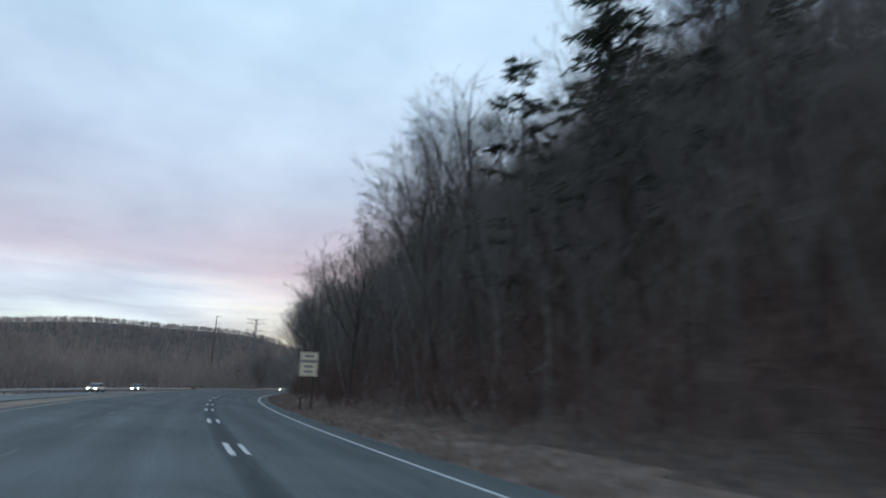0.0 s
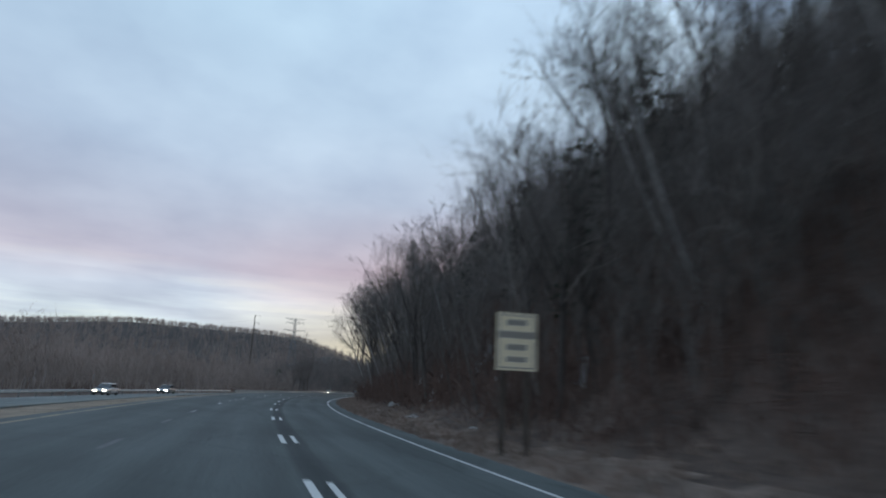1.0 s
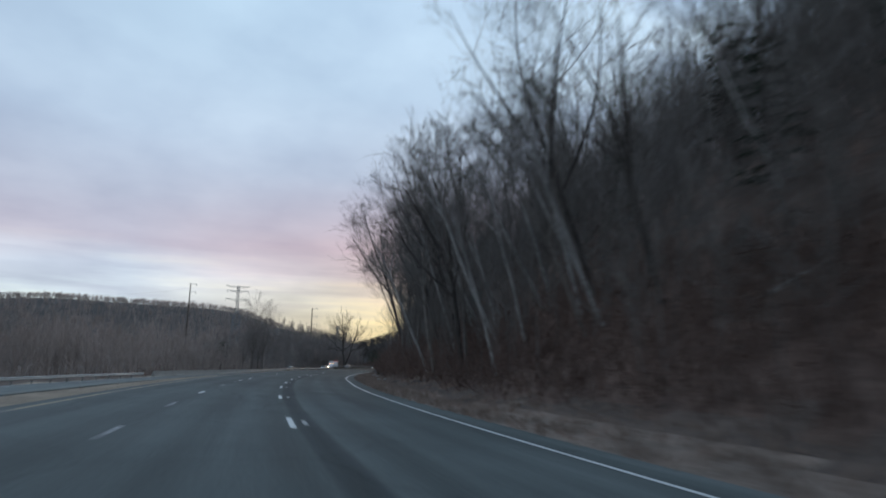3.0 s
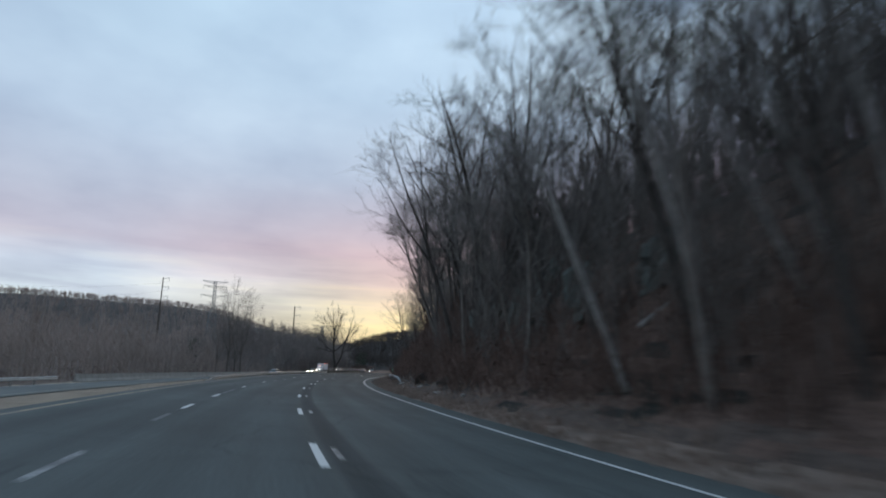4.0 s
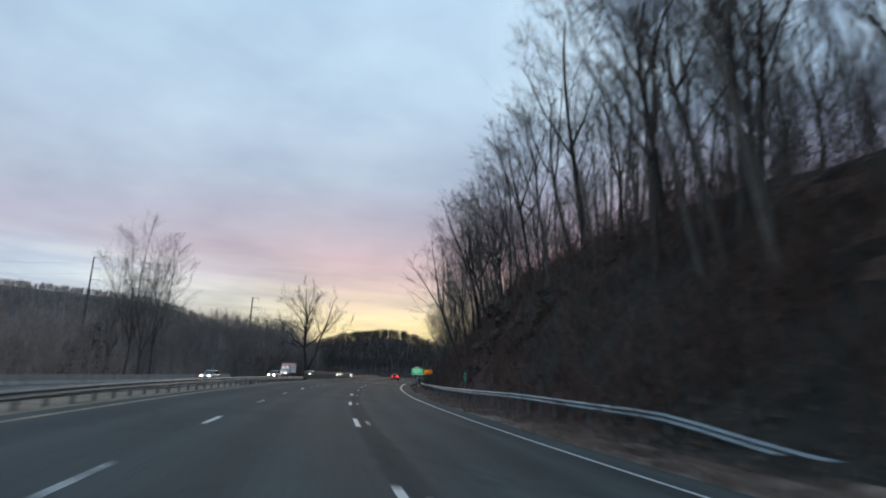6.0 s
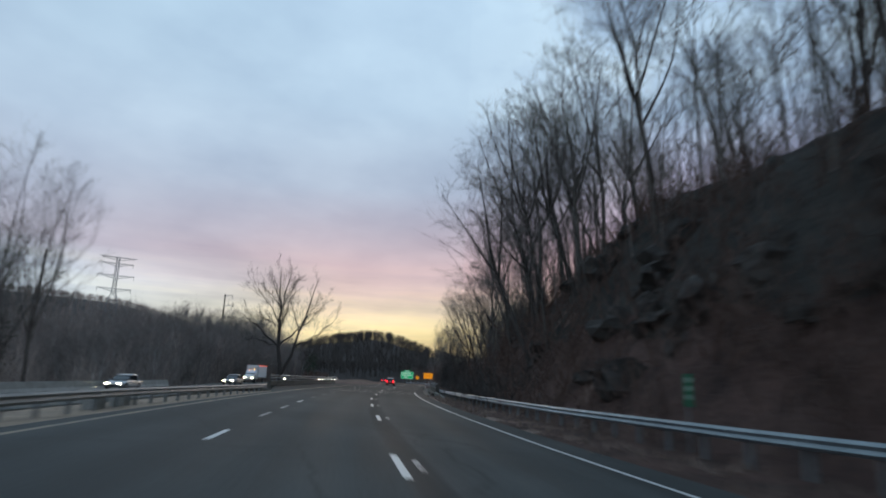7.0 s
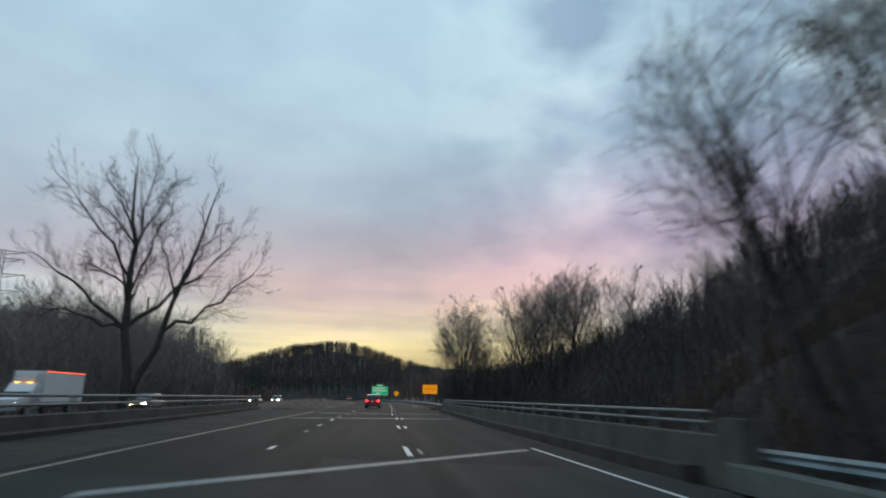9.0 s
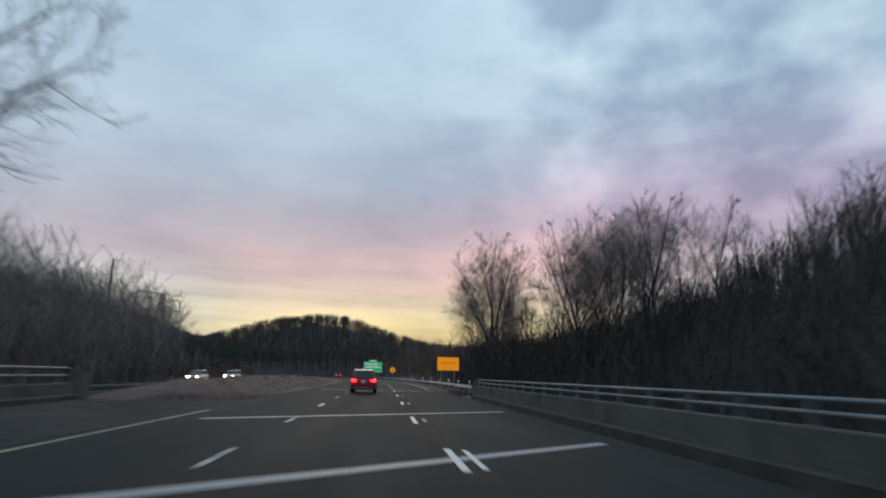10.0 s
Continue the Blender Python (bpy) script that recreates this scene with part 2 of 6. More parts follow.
DARK_BARK = two_scale("dark bark", (0.036, 0.032, 0.030), (0.105, 0.093, 0.084), 0.7, 0.08, 0.9, bump=0.6, dist=0.03, obj_random=0.5)
PALE_BARK = two_scale("pale birch bark", (0.17, 0.162, 0.155), (0.44, 0.425, 0.405), 0.5, 0.1, 0.8, bump=0.3)
TWIG = two_scale("twigs", (0.095, 0.085, 0.079), (0.245, 0.218, 0.200), 2.0, 0.3, 0.9, bump=0, obj_random=0.4)
BRUSH = two_scale("bare brush", (0.066, 0.045, 0.039), (0.19, 0.128, 0.104), 3.0, 0.4, 0.95, bump=0)
NEEDLES = two_scale("evergreen needles", (0.012, 0.022, 0.014), (0.045, 0.065, 0.038), 0.8, 0.15, 0.8, bump=0, obj_random=0.4)
# Aerial haze is put into this paler wood colour
HAZY_WOOD = two_scale("haze-paled bare woods", (0.19, 0.158, 0.138), (0.40, 0.335, 0.30), 25, 5, 0.95, bump=0)
STEEL = two_scale("galvanised steel", (0.18, 0.215, 0.232), (0.31, 0.365, 0.39), 0.9, 0.08, 0.5, 0.6, 0.15, 0.004, 0.5)
CONCRETE = two_scale("weathered concrete", (0.058, 0.055, 0.049), (0.145, 0.138, 0.122), 1.3, 0.12, 0.9, bump=0.4, dist=0.012)
DAMP_CONCRETE = two_scale("damp brownish concrete", (0.055, 0.050, 0.042), (0.150, 0.139, 0.120), 1.0, 0.12, 0.9, bump=0.4, dist=0.012)
STAINED = two_scale("dirt-stained concrete", (0.030, 0.028, 0.024), (0.085, 0.079, 0.068), 1.0, 0.12, 0.9, bump=0.4, dist=0.012)
OLD_STEEL = two_scale("dull weathered galvanised steel", (0.13, 0.15, 0.16), (0.24, 0.265, 0.275), 0.9, 0.08, 0.6, 0.5, 0.15, 0.004, 0.4)
WOOD_POST = two_scale("weathered timber", (0.05, 0.043, 0.036), (0.12, 0.102, 0.085), 0.6, 0.05, 0.9, bump=0.5, dist=0.006)

# ---- the road's line: metres along, turn to the right in 1/m ----
BENDS = [(-60, 0.00125), (40, 0.00147), (80, 0.00154), (120, 0.00186), (160, 0.00238), (200, 0.00213), (240, 0.00174),
         (280, 0.00143), (310, 0.0011), (340, 0.0004), (380, -0.0004), (430, -0.0012), (600, -0.0012)]
S0, S1 = -60, 600
_s = np.arange(S0, S1 + 1.0)
_k = np.interp(_s, *zip(*BENDS))
_h = np.cumsum(_k) - _k / 2
_h -= np.interp(0, _s, _h)
_x, _y = np.cumsum(np.sin(_h - _k / 2)), np.cumsum(np.cos(_h - _k / 2))
_x -= np.interp(0, _s, _x)
_y -= np.interp(0, _s, _y)


def bank(s):
    return float(np.interp(s, [0, 240, 320, 420], [0.05, 0.05, 0.035, 0.02]))


def heading(s):
    return float(np.interp(s, _s, _h))


def road(s, off, z=0.0):
    """A place by its way along the road, its distance to the right of the right lane line, and its height."""
    h = heading(s)
    return Vector((float(np.interp(s, _s, _x)) + off * math.cos(h), float(np.interp(s, _s, _y)) - off * math.sin(h), z))


def right_line(s):
    return float(np.interp(s, [0, 80, 160, 240, 300, 420], [4.13, 4.79, 5.9, 4.77, 4.34, 4.2]))


LEFT_LINE = -6.75


def deck(s, off):
    """Height of the banked carriageway."""
    return -bank(s) * off


def lerp(v, xs, ys):
    return float(np.interp(v, xs, ys))


def smooth(a, b, v):
    t = min(1, max(0, (v - a) / (b - a)))
    return t * t * (3 - 2 * t)


def far_z(x, y):
    """Height of the country round the road: low ground and wooded hills ahead."""
    def bump(cx, cy, rx, ry, turn, h):
        dx, dy = x - cx, y - cy
        c, s = math.cos(radians(turn)), math.sin(radians(turn))
        u, v = (dx * c + dy * s) / rx, (-dx * s + dy * c) / ry
        return h * math.exp(-(u * u + v * v))
    z = -4.0
    z += bump(122, 691, 56, 81, 0, 27.5) + bump(-395, 1273, 440, 459, 0, 66) + bump(-28, 1312, 285, 472, 0, 67) + bump(187, 1388, 160, 332, 0, 47)
    z += bump(246, 717, 35, 93, 0, 14) + bump(297, 733, 42, 94, 0, 13) + bump(310, 728, 49, 90, 0, 17) + bump(600, 640, 240, 260, 0, 14) + bump(-900, 500, 450, 600, 0, 70)
    z += bump(470, 300, 180, 300, 0, 28) + bump(300, -500, 700, 400, 0, 40)
    return z + 3 * noise.noise((x * 0.006, y * 0.006, 1.0))


def clear_of_road(x, y):
    """How far a place lies from the road; places beyond its far end count as far off."""
    d = np.hypot(_x - x, _y - y)
    i = int(d.argmin())
    if i == len(_s) - 1:
        ahead = (x - _x[-1]) * math.sin(_h[-1]) + (y - _y[-1]) * math.cos(_h[-1])
        return 400.0 if ahead > 6 else float(d[i])
    return float(d[i])


def hill(s, off):
    """Height of the wooded bank to the right of the road."""
    foot = lerp(s, [0, 150, 220, 300], [10.2, 10.4, 9.6, 9.4])
    d = off - foot
    if d <= 0:
        return 0.0
    crest = lerp(s, [-60, 0, 120, 195, 236, 264, 276, 294, 308, 324, 345], [16, 15, 13, 11, 12.4, 13.8, 11.8, 10.6, 8.2, 4.5, -3])
    wide = lerp(s, [0, 150, 235, 300], [17, 14, 10, 11])
    cut = smooth(0, 1, d / wide) if d < wide else 1.0
    z = crest * (0.5 * cut + 0.5 * min(1, d / wide))
    if d > wide:
        z += (d - wide) * lerp(s, [0, 60, 120, 150, 190, 300], [0.62, 0.85, 0.85, 0.5, 0.06, 0.0]) * (1 if d < wide + 30 else (wide + 30) / d)
    return z


def ground_z(s, off):
    re, le = right_line(s) + 1.3, LEFT_LINE - 0.5
    begin, end = lerp(off, [-12, 8], [277, 298]), lerp(off, [-12, 8], [345, 384])
    gap = smooth(begin, begin + 8, s) * (1 - smooth(end, end + 9, s))           # the skewed cutting that the bridge spans
    if off > re:
        z = lerp(off, [re, re + 2.5, 10.2], [deck(s, re) - 0.03, deck(s, re) + 0.02, 0.05 + 0.1 * smooth(150, 210, s)])
        z += hill(s, off)
        if s > 322:
            rise = lerp(s, [322, 345, 392, 412, 440, 480, 540], [1.0, 1.0, 1.0, 0.60, 0.35, 0.25, 0.22])
            z = lerp(off, [re, 8, 20, 45, 60, 80, 110], [deck(s, re) - 0.03, deck(s, re), -1.5, 1 + 9 * rise, 1 + 19 * rise, 1 + 27 * rise, 1 + 28 * rise])
            z = z if s > 345 else z * smooth(322, 345, s) + (1 - smooth(322, 345, s)) * hill(s, off)
    elif off < le:
        z = lerp(off, [-120, -60, -34, -26, -24, -13.4, -12.7, -9.5, le], [2.0, -1.0, -0.9, -0.75, -0.72, -0.26, -0.05, 0.04, deck(s, le) - 0.03])
        if -20 < off < -9:
            z += 1.2 * smooth(347, 372, s) * (1 - smooth(400, 445, s)) * smooth(8.6, 12, -off) * (1 - smooth(16.5, 20, -off))
    else:
        z = deck(s, off) - 0.12
    if -10 < off < 9:
        z -= 7.0 * gap
    elif off >= 9:
        z -= (7.0 * gap) * (1 - smooth(9, 40, off)) if s > 345 else 5.0 * gap * (1 - smooth(9, 30, off))
    else:
        z -= 7.0 * gap * (1 - smooth(40, 80, -off))
    if abs(off) > 85:
        p = road(s, off)
        k = smooth(85, 125, abs(off))
        z = z * (1 - k) + (far_z(p.x, p.y) + 0.3) * k
    n = noise.noise((s * 0.11, off * 0.17, 0.3)) * 0.5 + noise.noise((s * 0.35, off * 0.4, 4.0)) * 0.25
    rough = 0.0 if le - 1 < off < re + 1 else (0.12 if -26 < off < 9.2 else 0.9 if off < 0 else 0.12 + (0.78 + 0.9 * smooth(205, 235, s) * (1 - smooth(290, 310, s))) * smooth(9.2, 13.0, off))
    if rough > 0.5 and off > 0:
        n += (0.5 - abs(noise.noise((s * 0.28, off * 0.5, 9.0)))) * 0.8 * smooth(205, 225, s) + noise.noise((s * 0.9, off * 0.9, 2.0)) * 0.22
    return z + n * rough


# ---- helpers for building ----
def mesh_object(name, verts, faces, mat, parent=None, smooth_faces=False, uvs=None):
    me = bpy.data.meshes.new(name)
    me.from_pydata([tuple(v) for v in verts], [], faces)
    if uvs is not None:
        layer = me.uv_layers.new(name="UVMap")
        layer.data.foreach_set("uv", np.array([uvs[v] for f in faces for v in f], dtype=np.float32).ravel())
    me.materials.append(mat)
    if smooth_faces:
        me.polygons.foreach_set("use_smooth", [True] * len(me.polygons))
    me.update()
    ob = new(name, me)
    ob.parent = parent
    return ob


def part(name, bm, mat, parent, label=""):
    me = bpy.data.meshes.new(name)
    bm.to_mesh(me)
    bm.free()
    me.materials.append(mat)
    ob = new(name, me)
    ob.parent = parent
    return tagged(ob, label)


def box(bm, size, at=(0, 0, 0), rot=None, bevel=0.0):
    m = Matrix.Translation(at) @ (rot.to_4x4() if rot else Matrix()) @ Matrix.Diagonal((*size, 1))
    made = bmesh.ops.create_cube(bm, size=1.0, matrix=m)
    if bevel:
        edges = list({e for v in made["verts"] for e in v.link_edges})
        bmesh.ops.bevel(bm, geom=edges, offset=bevel, segments=2, affect="EDGES")
    return bm


def rod(bm, a, b, r1, r2=None, sides=8):
    a, b = Vector(a), Vector(b)
    d = b - a
    m = Matrix.Translation((a + b) / 2) @ d.to_track_quat("Z", "Y").to_matrix().to_4x4()
    bmesh.ops.create_cone(bm, cap_ends=True, segments=sides, radius1=r1, radius2=r1 if r2 is None else r2, depth=d.length, matrix=m)
    return bm


def empty(name, m, label, category, group="", kind=""):
    ob = new(name)
    ob.empty_display_size = 0.3
    ob.matrix_world = m
    return tagged(ob, label, category, group, kind)


def strip(name, ss, lo, hi, height, mat, parent=None, cross=1, thick=0.0):
    """A strip along the road between two distances, following its bank."""
    verts, faces, uvs = [], [], []
    n = cross + 1
    for s in ss:
        a, b = (lo(s) if callable(lo) else lo), (hi(s) if callable(hi) else hi)
        for i in range(n):
            off = a + (b - a) * i / cross
            verts.append(road(s, off, height(s, off)))
            uvs.append((s, off))
    for j in range(len(ss) - 1):
        for i in range(cross):
            k = j * n + i
            faces.append((k, k + 1, k + 1 + n, k + n))
    if thick:
        m = len(verts)
        base = [v - Vector((0, 0, thick)) for v in verts]
        verts, uvs = verts + base, uvs + uvs
        last = (len(ss) - 1) * n
        for j in range(len(ss) - 1):
            k = j * n
            faces.append((k, k + n, m + k + n, m + k))
            k = j * n + cross
            faces.append((k + n, k, m + k, m + k + n))
            for i in range(cross):
                k = j * n + i
                faces.append((m + k + n, m + k + 1 + n, m + k + 1, m + k))
        for i in range(cross):
            faces.append((i, m + i, m + i + 1, i + 1))
            faces.append((last + i + 1, m + last + i + 1, m + last + i, last + i))
    return mesh_object(name, verts, faces, mat, parent, uvs=uvs)


def sweep(name, stations, profile, mat, parent=None, closed=True):
    """A profile of (sideways, up) carried along stations of (s, off, z)."""
    verts, faces = [], []
    n = len(profile)
    for s, off, z in stations:
        for a, b in profile:
            verts.append(road(s, off + a, z + b))
    for j in range(len(stations) - 1):
        for i in range(n if closed else n - 1):
            k, l = j * n + i, j * n + (i + 1) % n
            faces.append((k, l, l + n, k + n))
    if closed:
        faces.append(tuple(range(n - 1, -1, -1)))
        faces.append(tuple(range(len(verts) - n, len(verts))))
    return mesh_object(name, verts, faces, mat, parent)


# ---- ground and road ----
def build_ground():
    ss = np.concatenate([np.arange(S0, 0, 4.0), np.arange(0, 310, 1.6), np.arange(310, S1 + 1, 4.0)])
    offs = np.concatenate([np.arange(-130, -40, 10), np.arange(-40, -10, 2.0), np.arange(-10, 6, 1.0), np.arange(6, 22, 0.7), np.arange(22, 34, 1.5), np.arange(34, 121, 6.0)])
    verts = [road(s, o, ground_z(s, o)) for s in ss for o in offs]
    n = len(offs)
    faces = [(j * n + i, j * n + i + 1, (j + 1) * n + i + 1, (j + 1) * n + i) for j in range(len(ss) - 1) for i in range(n - 1)]
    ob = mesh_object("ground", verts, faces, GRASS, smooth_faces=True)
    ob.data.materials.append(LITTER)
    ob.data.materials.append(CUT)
    ob.data.materials.append(MOWN)
    ob.data.materials.append(MIXED)
    ob.data.materials.append(CUT_LITTER)
    for k, f in enumerate(ob.data.polygons):
        s, o = ss[k // (n - 1)], offs[k % (n - 1)]
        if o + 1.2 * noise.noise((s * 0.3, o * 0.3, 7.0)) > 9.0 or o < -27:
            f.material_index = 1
        elif o < -7:
            f.material_index = 3 if s < 338 else 4
        bare = smooth(40, 225, s) + 0.45 * noise.noise((s * 0.13, o * 0.2, 3.0)) + 0.3 * noise.noise((s * 0.6, o * 0.8, 5.0))
        # Beyond the bridge, shade under dense woods is put into the dark soil colour
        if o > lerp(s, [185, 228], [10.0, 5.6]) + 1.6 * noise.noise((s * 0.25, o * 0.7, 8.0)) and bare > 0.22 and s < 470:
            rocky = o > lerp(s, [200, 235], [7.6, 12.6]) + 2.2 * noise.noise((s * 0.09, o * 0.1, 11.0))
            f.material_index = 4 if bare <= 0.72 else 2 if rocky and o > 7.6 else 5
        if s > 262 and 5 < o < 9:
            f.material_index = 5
    tagged(ob, "brown dormant grass verges and a leaf-covered wooded bank", "ground", kind="structure")


def build_far_ground():
    g = np.concatenate([np.arange(-4000, -1200, 350), np.arange(-1200, 1400, 25), np.arange(1400, 4001, 350)])
    verts = []
    for y in g:
        for x in g:
            k = smooth(95, 116, clear_of_road(x, y))
            verts.append((x, y, far_z(x, y) * k - 14.0 * (1 - k)))
    n = len(g)
    faces = [(j * n + i, j * n + i + 1, (j + 1) * n + i + 1, (j + 1) * n + i) for j in range(n - 1) for i in range(n - 1)]
    ob = mesh_object("ground_far", verts, faces, FAR_SOIL, smooth_faces=True)
    tagged(ob, "far wooded hills and low ground under winter trees", "ground", kind="structure")


build_ground()
build_far_ground()
ALONG = np.arange(S0, S1 + 1, 4.0)


def left_edge(s):
    """The asphalt's left edge, which widens to the parapet on the bridge."""
    return lerp(s, [268, 283, 304, 325, 346, 351], [-7.25, -9.7, -10.0, -10.7, -12.1, -7.25])


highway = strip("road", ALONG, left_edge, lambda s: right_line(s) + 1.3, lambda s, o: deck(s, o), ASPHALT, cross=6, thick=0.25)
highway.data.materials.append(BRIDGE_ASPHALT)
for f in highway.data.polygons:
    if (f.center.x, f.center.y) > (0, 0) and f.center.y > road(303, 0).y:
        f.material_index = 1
tagged(highway, "dark worn asphalt highway with three lanes curving right", "road", kind="structure")
def opp_in(s):
    return lerp(s, [260, 350], [-12.8, -20.0])


def opp_out(s):
    return lerp(s, [260, 350], [-23.8, -30.5])


def opp(s, off):
    """Height of the oncoming carriageway."""
    return lerp(off, [opp_out(s), opp_in(s)], [-0.55, -0.06]) + 0.35 * smooth(290, 340, s)


opposite = strip("road_opposite", ALONG, opp_out, opp_in, opp, PALE_ASPHALT, cross=4, thick=0.25)
tagged(opposite, "pale grey asphalt carriageway for oncoming traffic", "road", kind="structure")
for a, b in ((S0, 312), (392, S1)):          # worn away on the bridge
    line = strip("edge_line", np.arange(a, b, 2.0), lambda s: right_line(s) - 0.07, lambda s: right_line(s) + 0.07, lambda s, o: deck(s, o) + 0.006, WHITE_PAINT, highway)
    tagged(line, "solid white edge line")
line = strip("edge_line", np.arange(S0, 346, 2.0), LEFT_LINE - 0.07, LEFT_LINE + 0.07, lambda s, o: deck(s, o) + 0.006, YELLOW_PAINT, highway)
tagged(line, "faded yellow edge line")
strip("edge_line", np.arange(S0, S1, 4.0), lambda s: opp_in(s) - 0.97, lambda s: opp_in(s) - 0.83, lambda s, o: opp(s, o) + 0.006, YELLOW_PAINT, opposite)
strip("edge_line", np.arange(S0, S1, 4.0), lambda s: opp_out(s) + 1.13, lambda s: opp_out(s) + 1.27, lambda s, o: opp(s, o) + 0.006, WHITE_PAINT, opposite)
# the left lane's dashes: old paint on an uneven beat
LEFT_DASHES = [-6, 3, 12.9, 21, 29, 37, 45.4, 54, 62.5, 76.8, 84.8, 90, 97.8, 106.5, 115, 124, 134.2, 142, 146.4, 154.2, 157.6, 160.5, 166.6,
               173.5, 179.9, 188.9, 197.3, 206, 216, 226, 236.5, 244, 249.5, 256, 263.5, 271.5, 279.7, 284.7, 297, 306.3, 314.4, 320, 327, 333.3, 341.7] + [350.5 + 9 * i for i in range(20)]
RIGHT_DASHES = [-8, 4, 16.1, 28, 40, 50, 62, 74, 87, 98, 110, 123, 136.2, 147, 159, 171.8, 184.6, 196.5, 209, 221, 233.6, 247.2, 258.5, 270.1, 283.8,
                295, 306.9, 321.3, 334.3, 343.8] + [356 + 12.19 * i for i in range(15)]


def dash(mid, off, long, wide, mat, name="lane_dash"):
    ss = [mid - long / 2, mid, mid + long / 2]
    return strip(name, ss, off - wide / 2, off + wide / 2, lambda s, o: deck(s, o) + 0.006, mat, highway)


def wander(s):
    """The dashes were painted with a slight sway."""
    return lerp(s, [10, 18, 30, 60, 74, 100, 136, 172, 185, 234, 247, 270, 284, 307, 321, 334, 345], [0.15, 0.15, 0, -0.05, -0.19, -0.13, -0.22, -0.06, 0.02, -0.02, 0.2, -0.02, 0.1, -0.07, 0.13, 0.27, -0.05])


for i, s in enumerate(RIGHT_DASHES):
    dash(s, wander(s), 3.05, 0.15, WHITE_PAINT)
    dash(s + 0.1, wander(s) + 0.36, (2.6 if i < 8 or i in (16, 27, 28) else 1.5), 0.12, WORN_PAINT if i > 7 and i not in (16, 27, 28) else WHITE_PAINT)

for i, s in enumerate(LEFT_DASHES):
    dash(s, -3.74, 1.0 if 280 < s < 320 else 2.3, 0.13, FAINT_PAINT if s < 62 or 258 < s < 300 or s in (142, 157.6, 160.5, 173.5) else WHITE_PAINT if i % 3 == 0 or s in (154.2, 166.6, 179.9) else WORN_PAINT)


# ---- trees ----
class Tubes:
    """Collects tapered tubes of three or more sides into one mesh."""

    def __init__(self):
        self.verts, self.faces = [], []

    def add(self, pts, radii, sides):
        base = len(self.verts)
        n = len(pts)
        for i in range(n):
            d = pts[min(i + 1, n - 1)] - pts[max(i - 1, 0)]
            u = d.orthogonal().normalized()
            w = d.normalized().cross(u)
            for k in range(sides):
                a = 2 * math.pi * k / sides
                self.verts.append(pts[i] + (u * math.cos(a) + w * math.sin(a)) * radii[i])
        for i in range(n - 1):
            for k in range(sides):
                a, b = base + i * sides + k, base + i * sides + (k + 1) % sides
                self.faces.append((a, b, b + sides, a + sides))
        return self

    def spike(self, a, b, r):
        """A twig: three long faces that meet in a point."""
        base = len(self.verts)
        d = (b - a).normalized()
        u = d.orthogonal().normalized() * r
        w = d.cross(u)
        self.verts += [a + u, a - u * 0.5 + w * 0.87, a - u * 0.5 - w * 0.87, b]
        self.faces += [(base, base + 1, base + 3), (base + 1, base + 2, base + 3), (base + 2, base, base + 3)]

    def mesh(self, name, mat, smooth_faces=True):
        me = bpy.data.meshes.new(name)
        me.from_pydata([tuple(v) for v in self.verts], [], self.faces)
        me.materials.append(mat)
        if smooth_faces:
            me.polygons.foreach_set("use_smooth", [True] * len(me.polygons))
        return me


def bent(rng, start, way, length, steps, wander, lift=0.0):
    pts, d, p = [start.copy()], way.normalized(), start.copy()
    for _ in range(steps):
        d = (d + Vector((rng.gauss(0, wander), rng.gauss(0, wander), rng.gauss(0, wander) + lift))).normalized()
        p = p + d * (length / steps)
        pts.append(p.copy())
    return pts


def along(pts, t):
    f = t * (len(pts) - 1)
    i = min(int(f), len(pts) - 2)
    return pts[i].lerp(pts[i + 1], f - i), (pts[i + 1] - pts[i]).normalized()


def side_way(rng, d, angle):
    u = d.orthogonal().normalized()
    w = d.cross(u)
    a = rng.uniform(0, 2 * math.pi)
    return d * math.cos(angle) + (u * math.cos(a) + w * math.sin(a)) * math.sin(angle)


class Dome:
    """The egg-shaped outline that a crown fills."""

    def __init__(self, centre, wide, tall):
        self.centre, self.wide, self.tall = centre, wide, tall

    def reach(self, p, d):
        """How far a branch from p can run towards d before it leaves the outline."""
        k = Vector((1 / self.wide, 1 / self.wide, 1 / self.tall))
        q, e = (p - self.centre) * k, d * k
        a, b, c = e.dot(e), q.dot(e), q.dot(q) - 1
        root = b * b - a * c
        return max(0.3, (-b + math.sqrt(root)) / a) if root > 0 else 0.3


def rising(d, lift):
    return (d + Vector((0, 0, lift))).normalized()


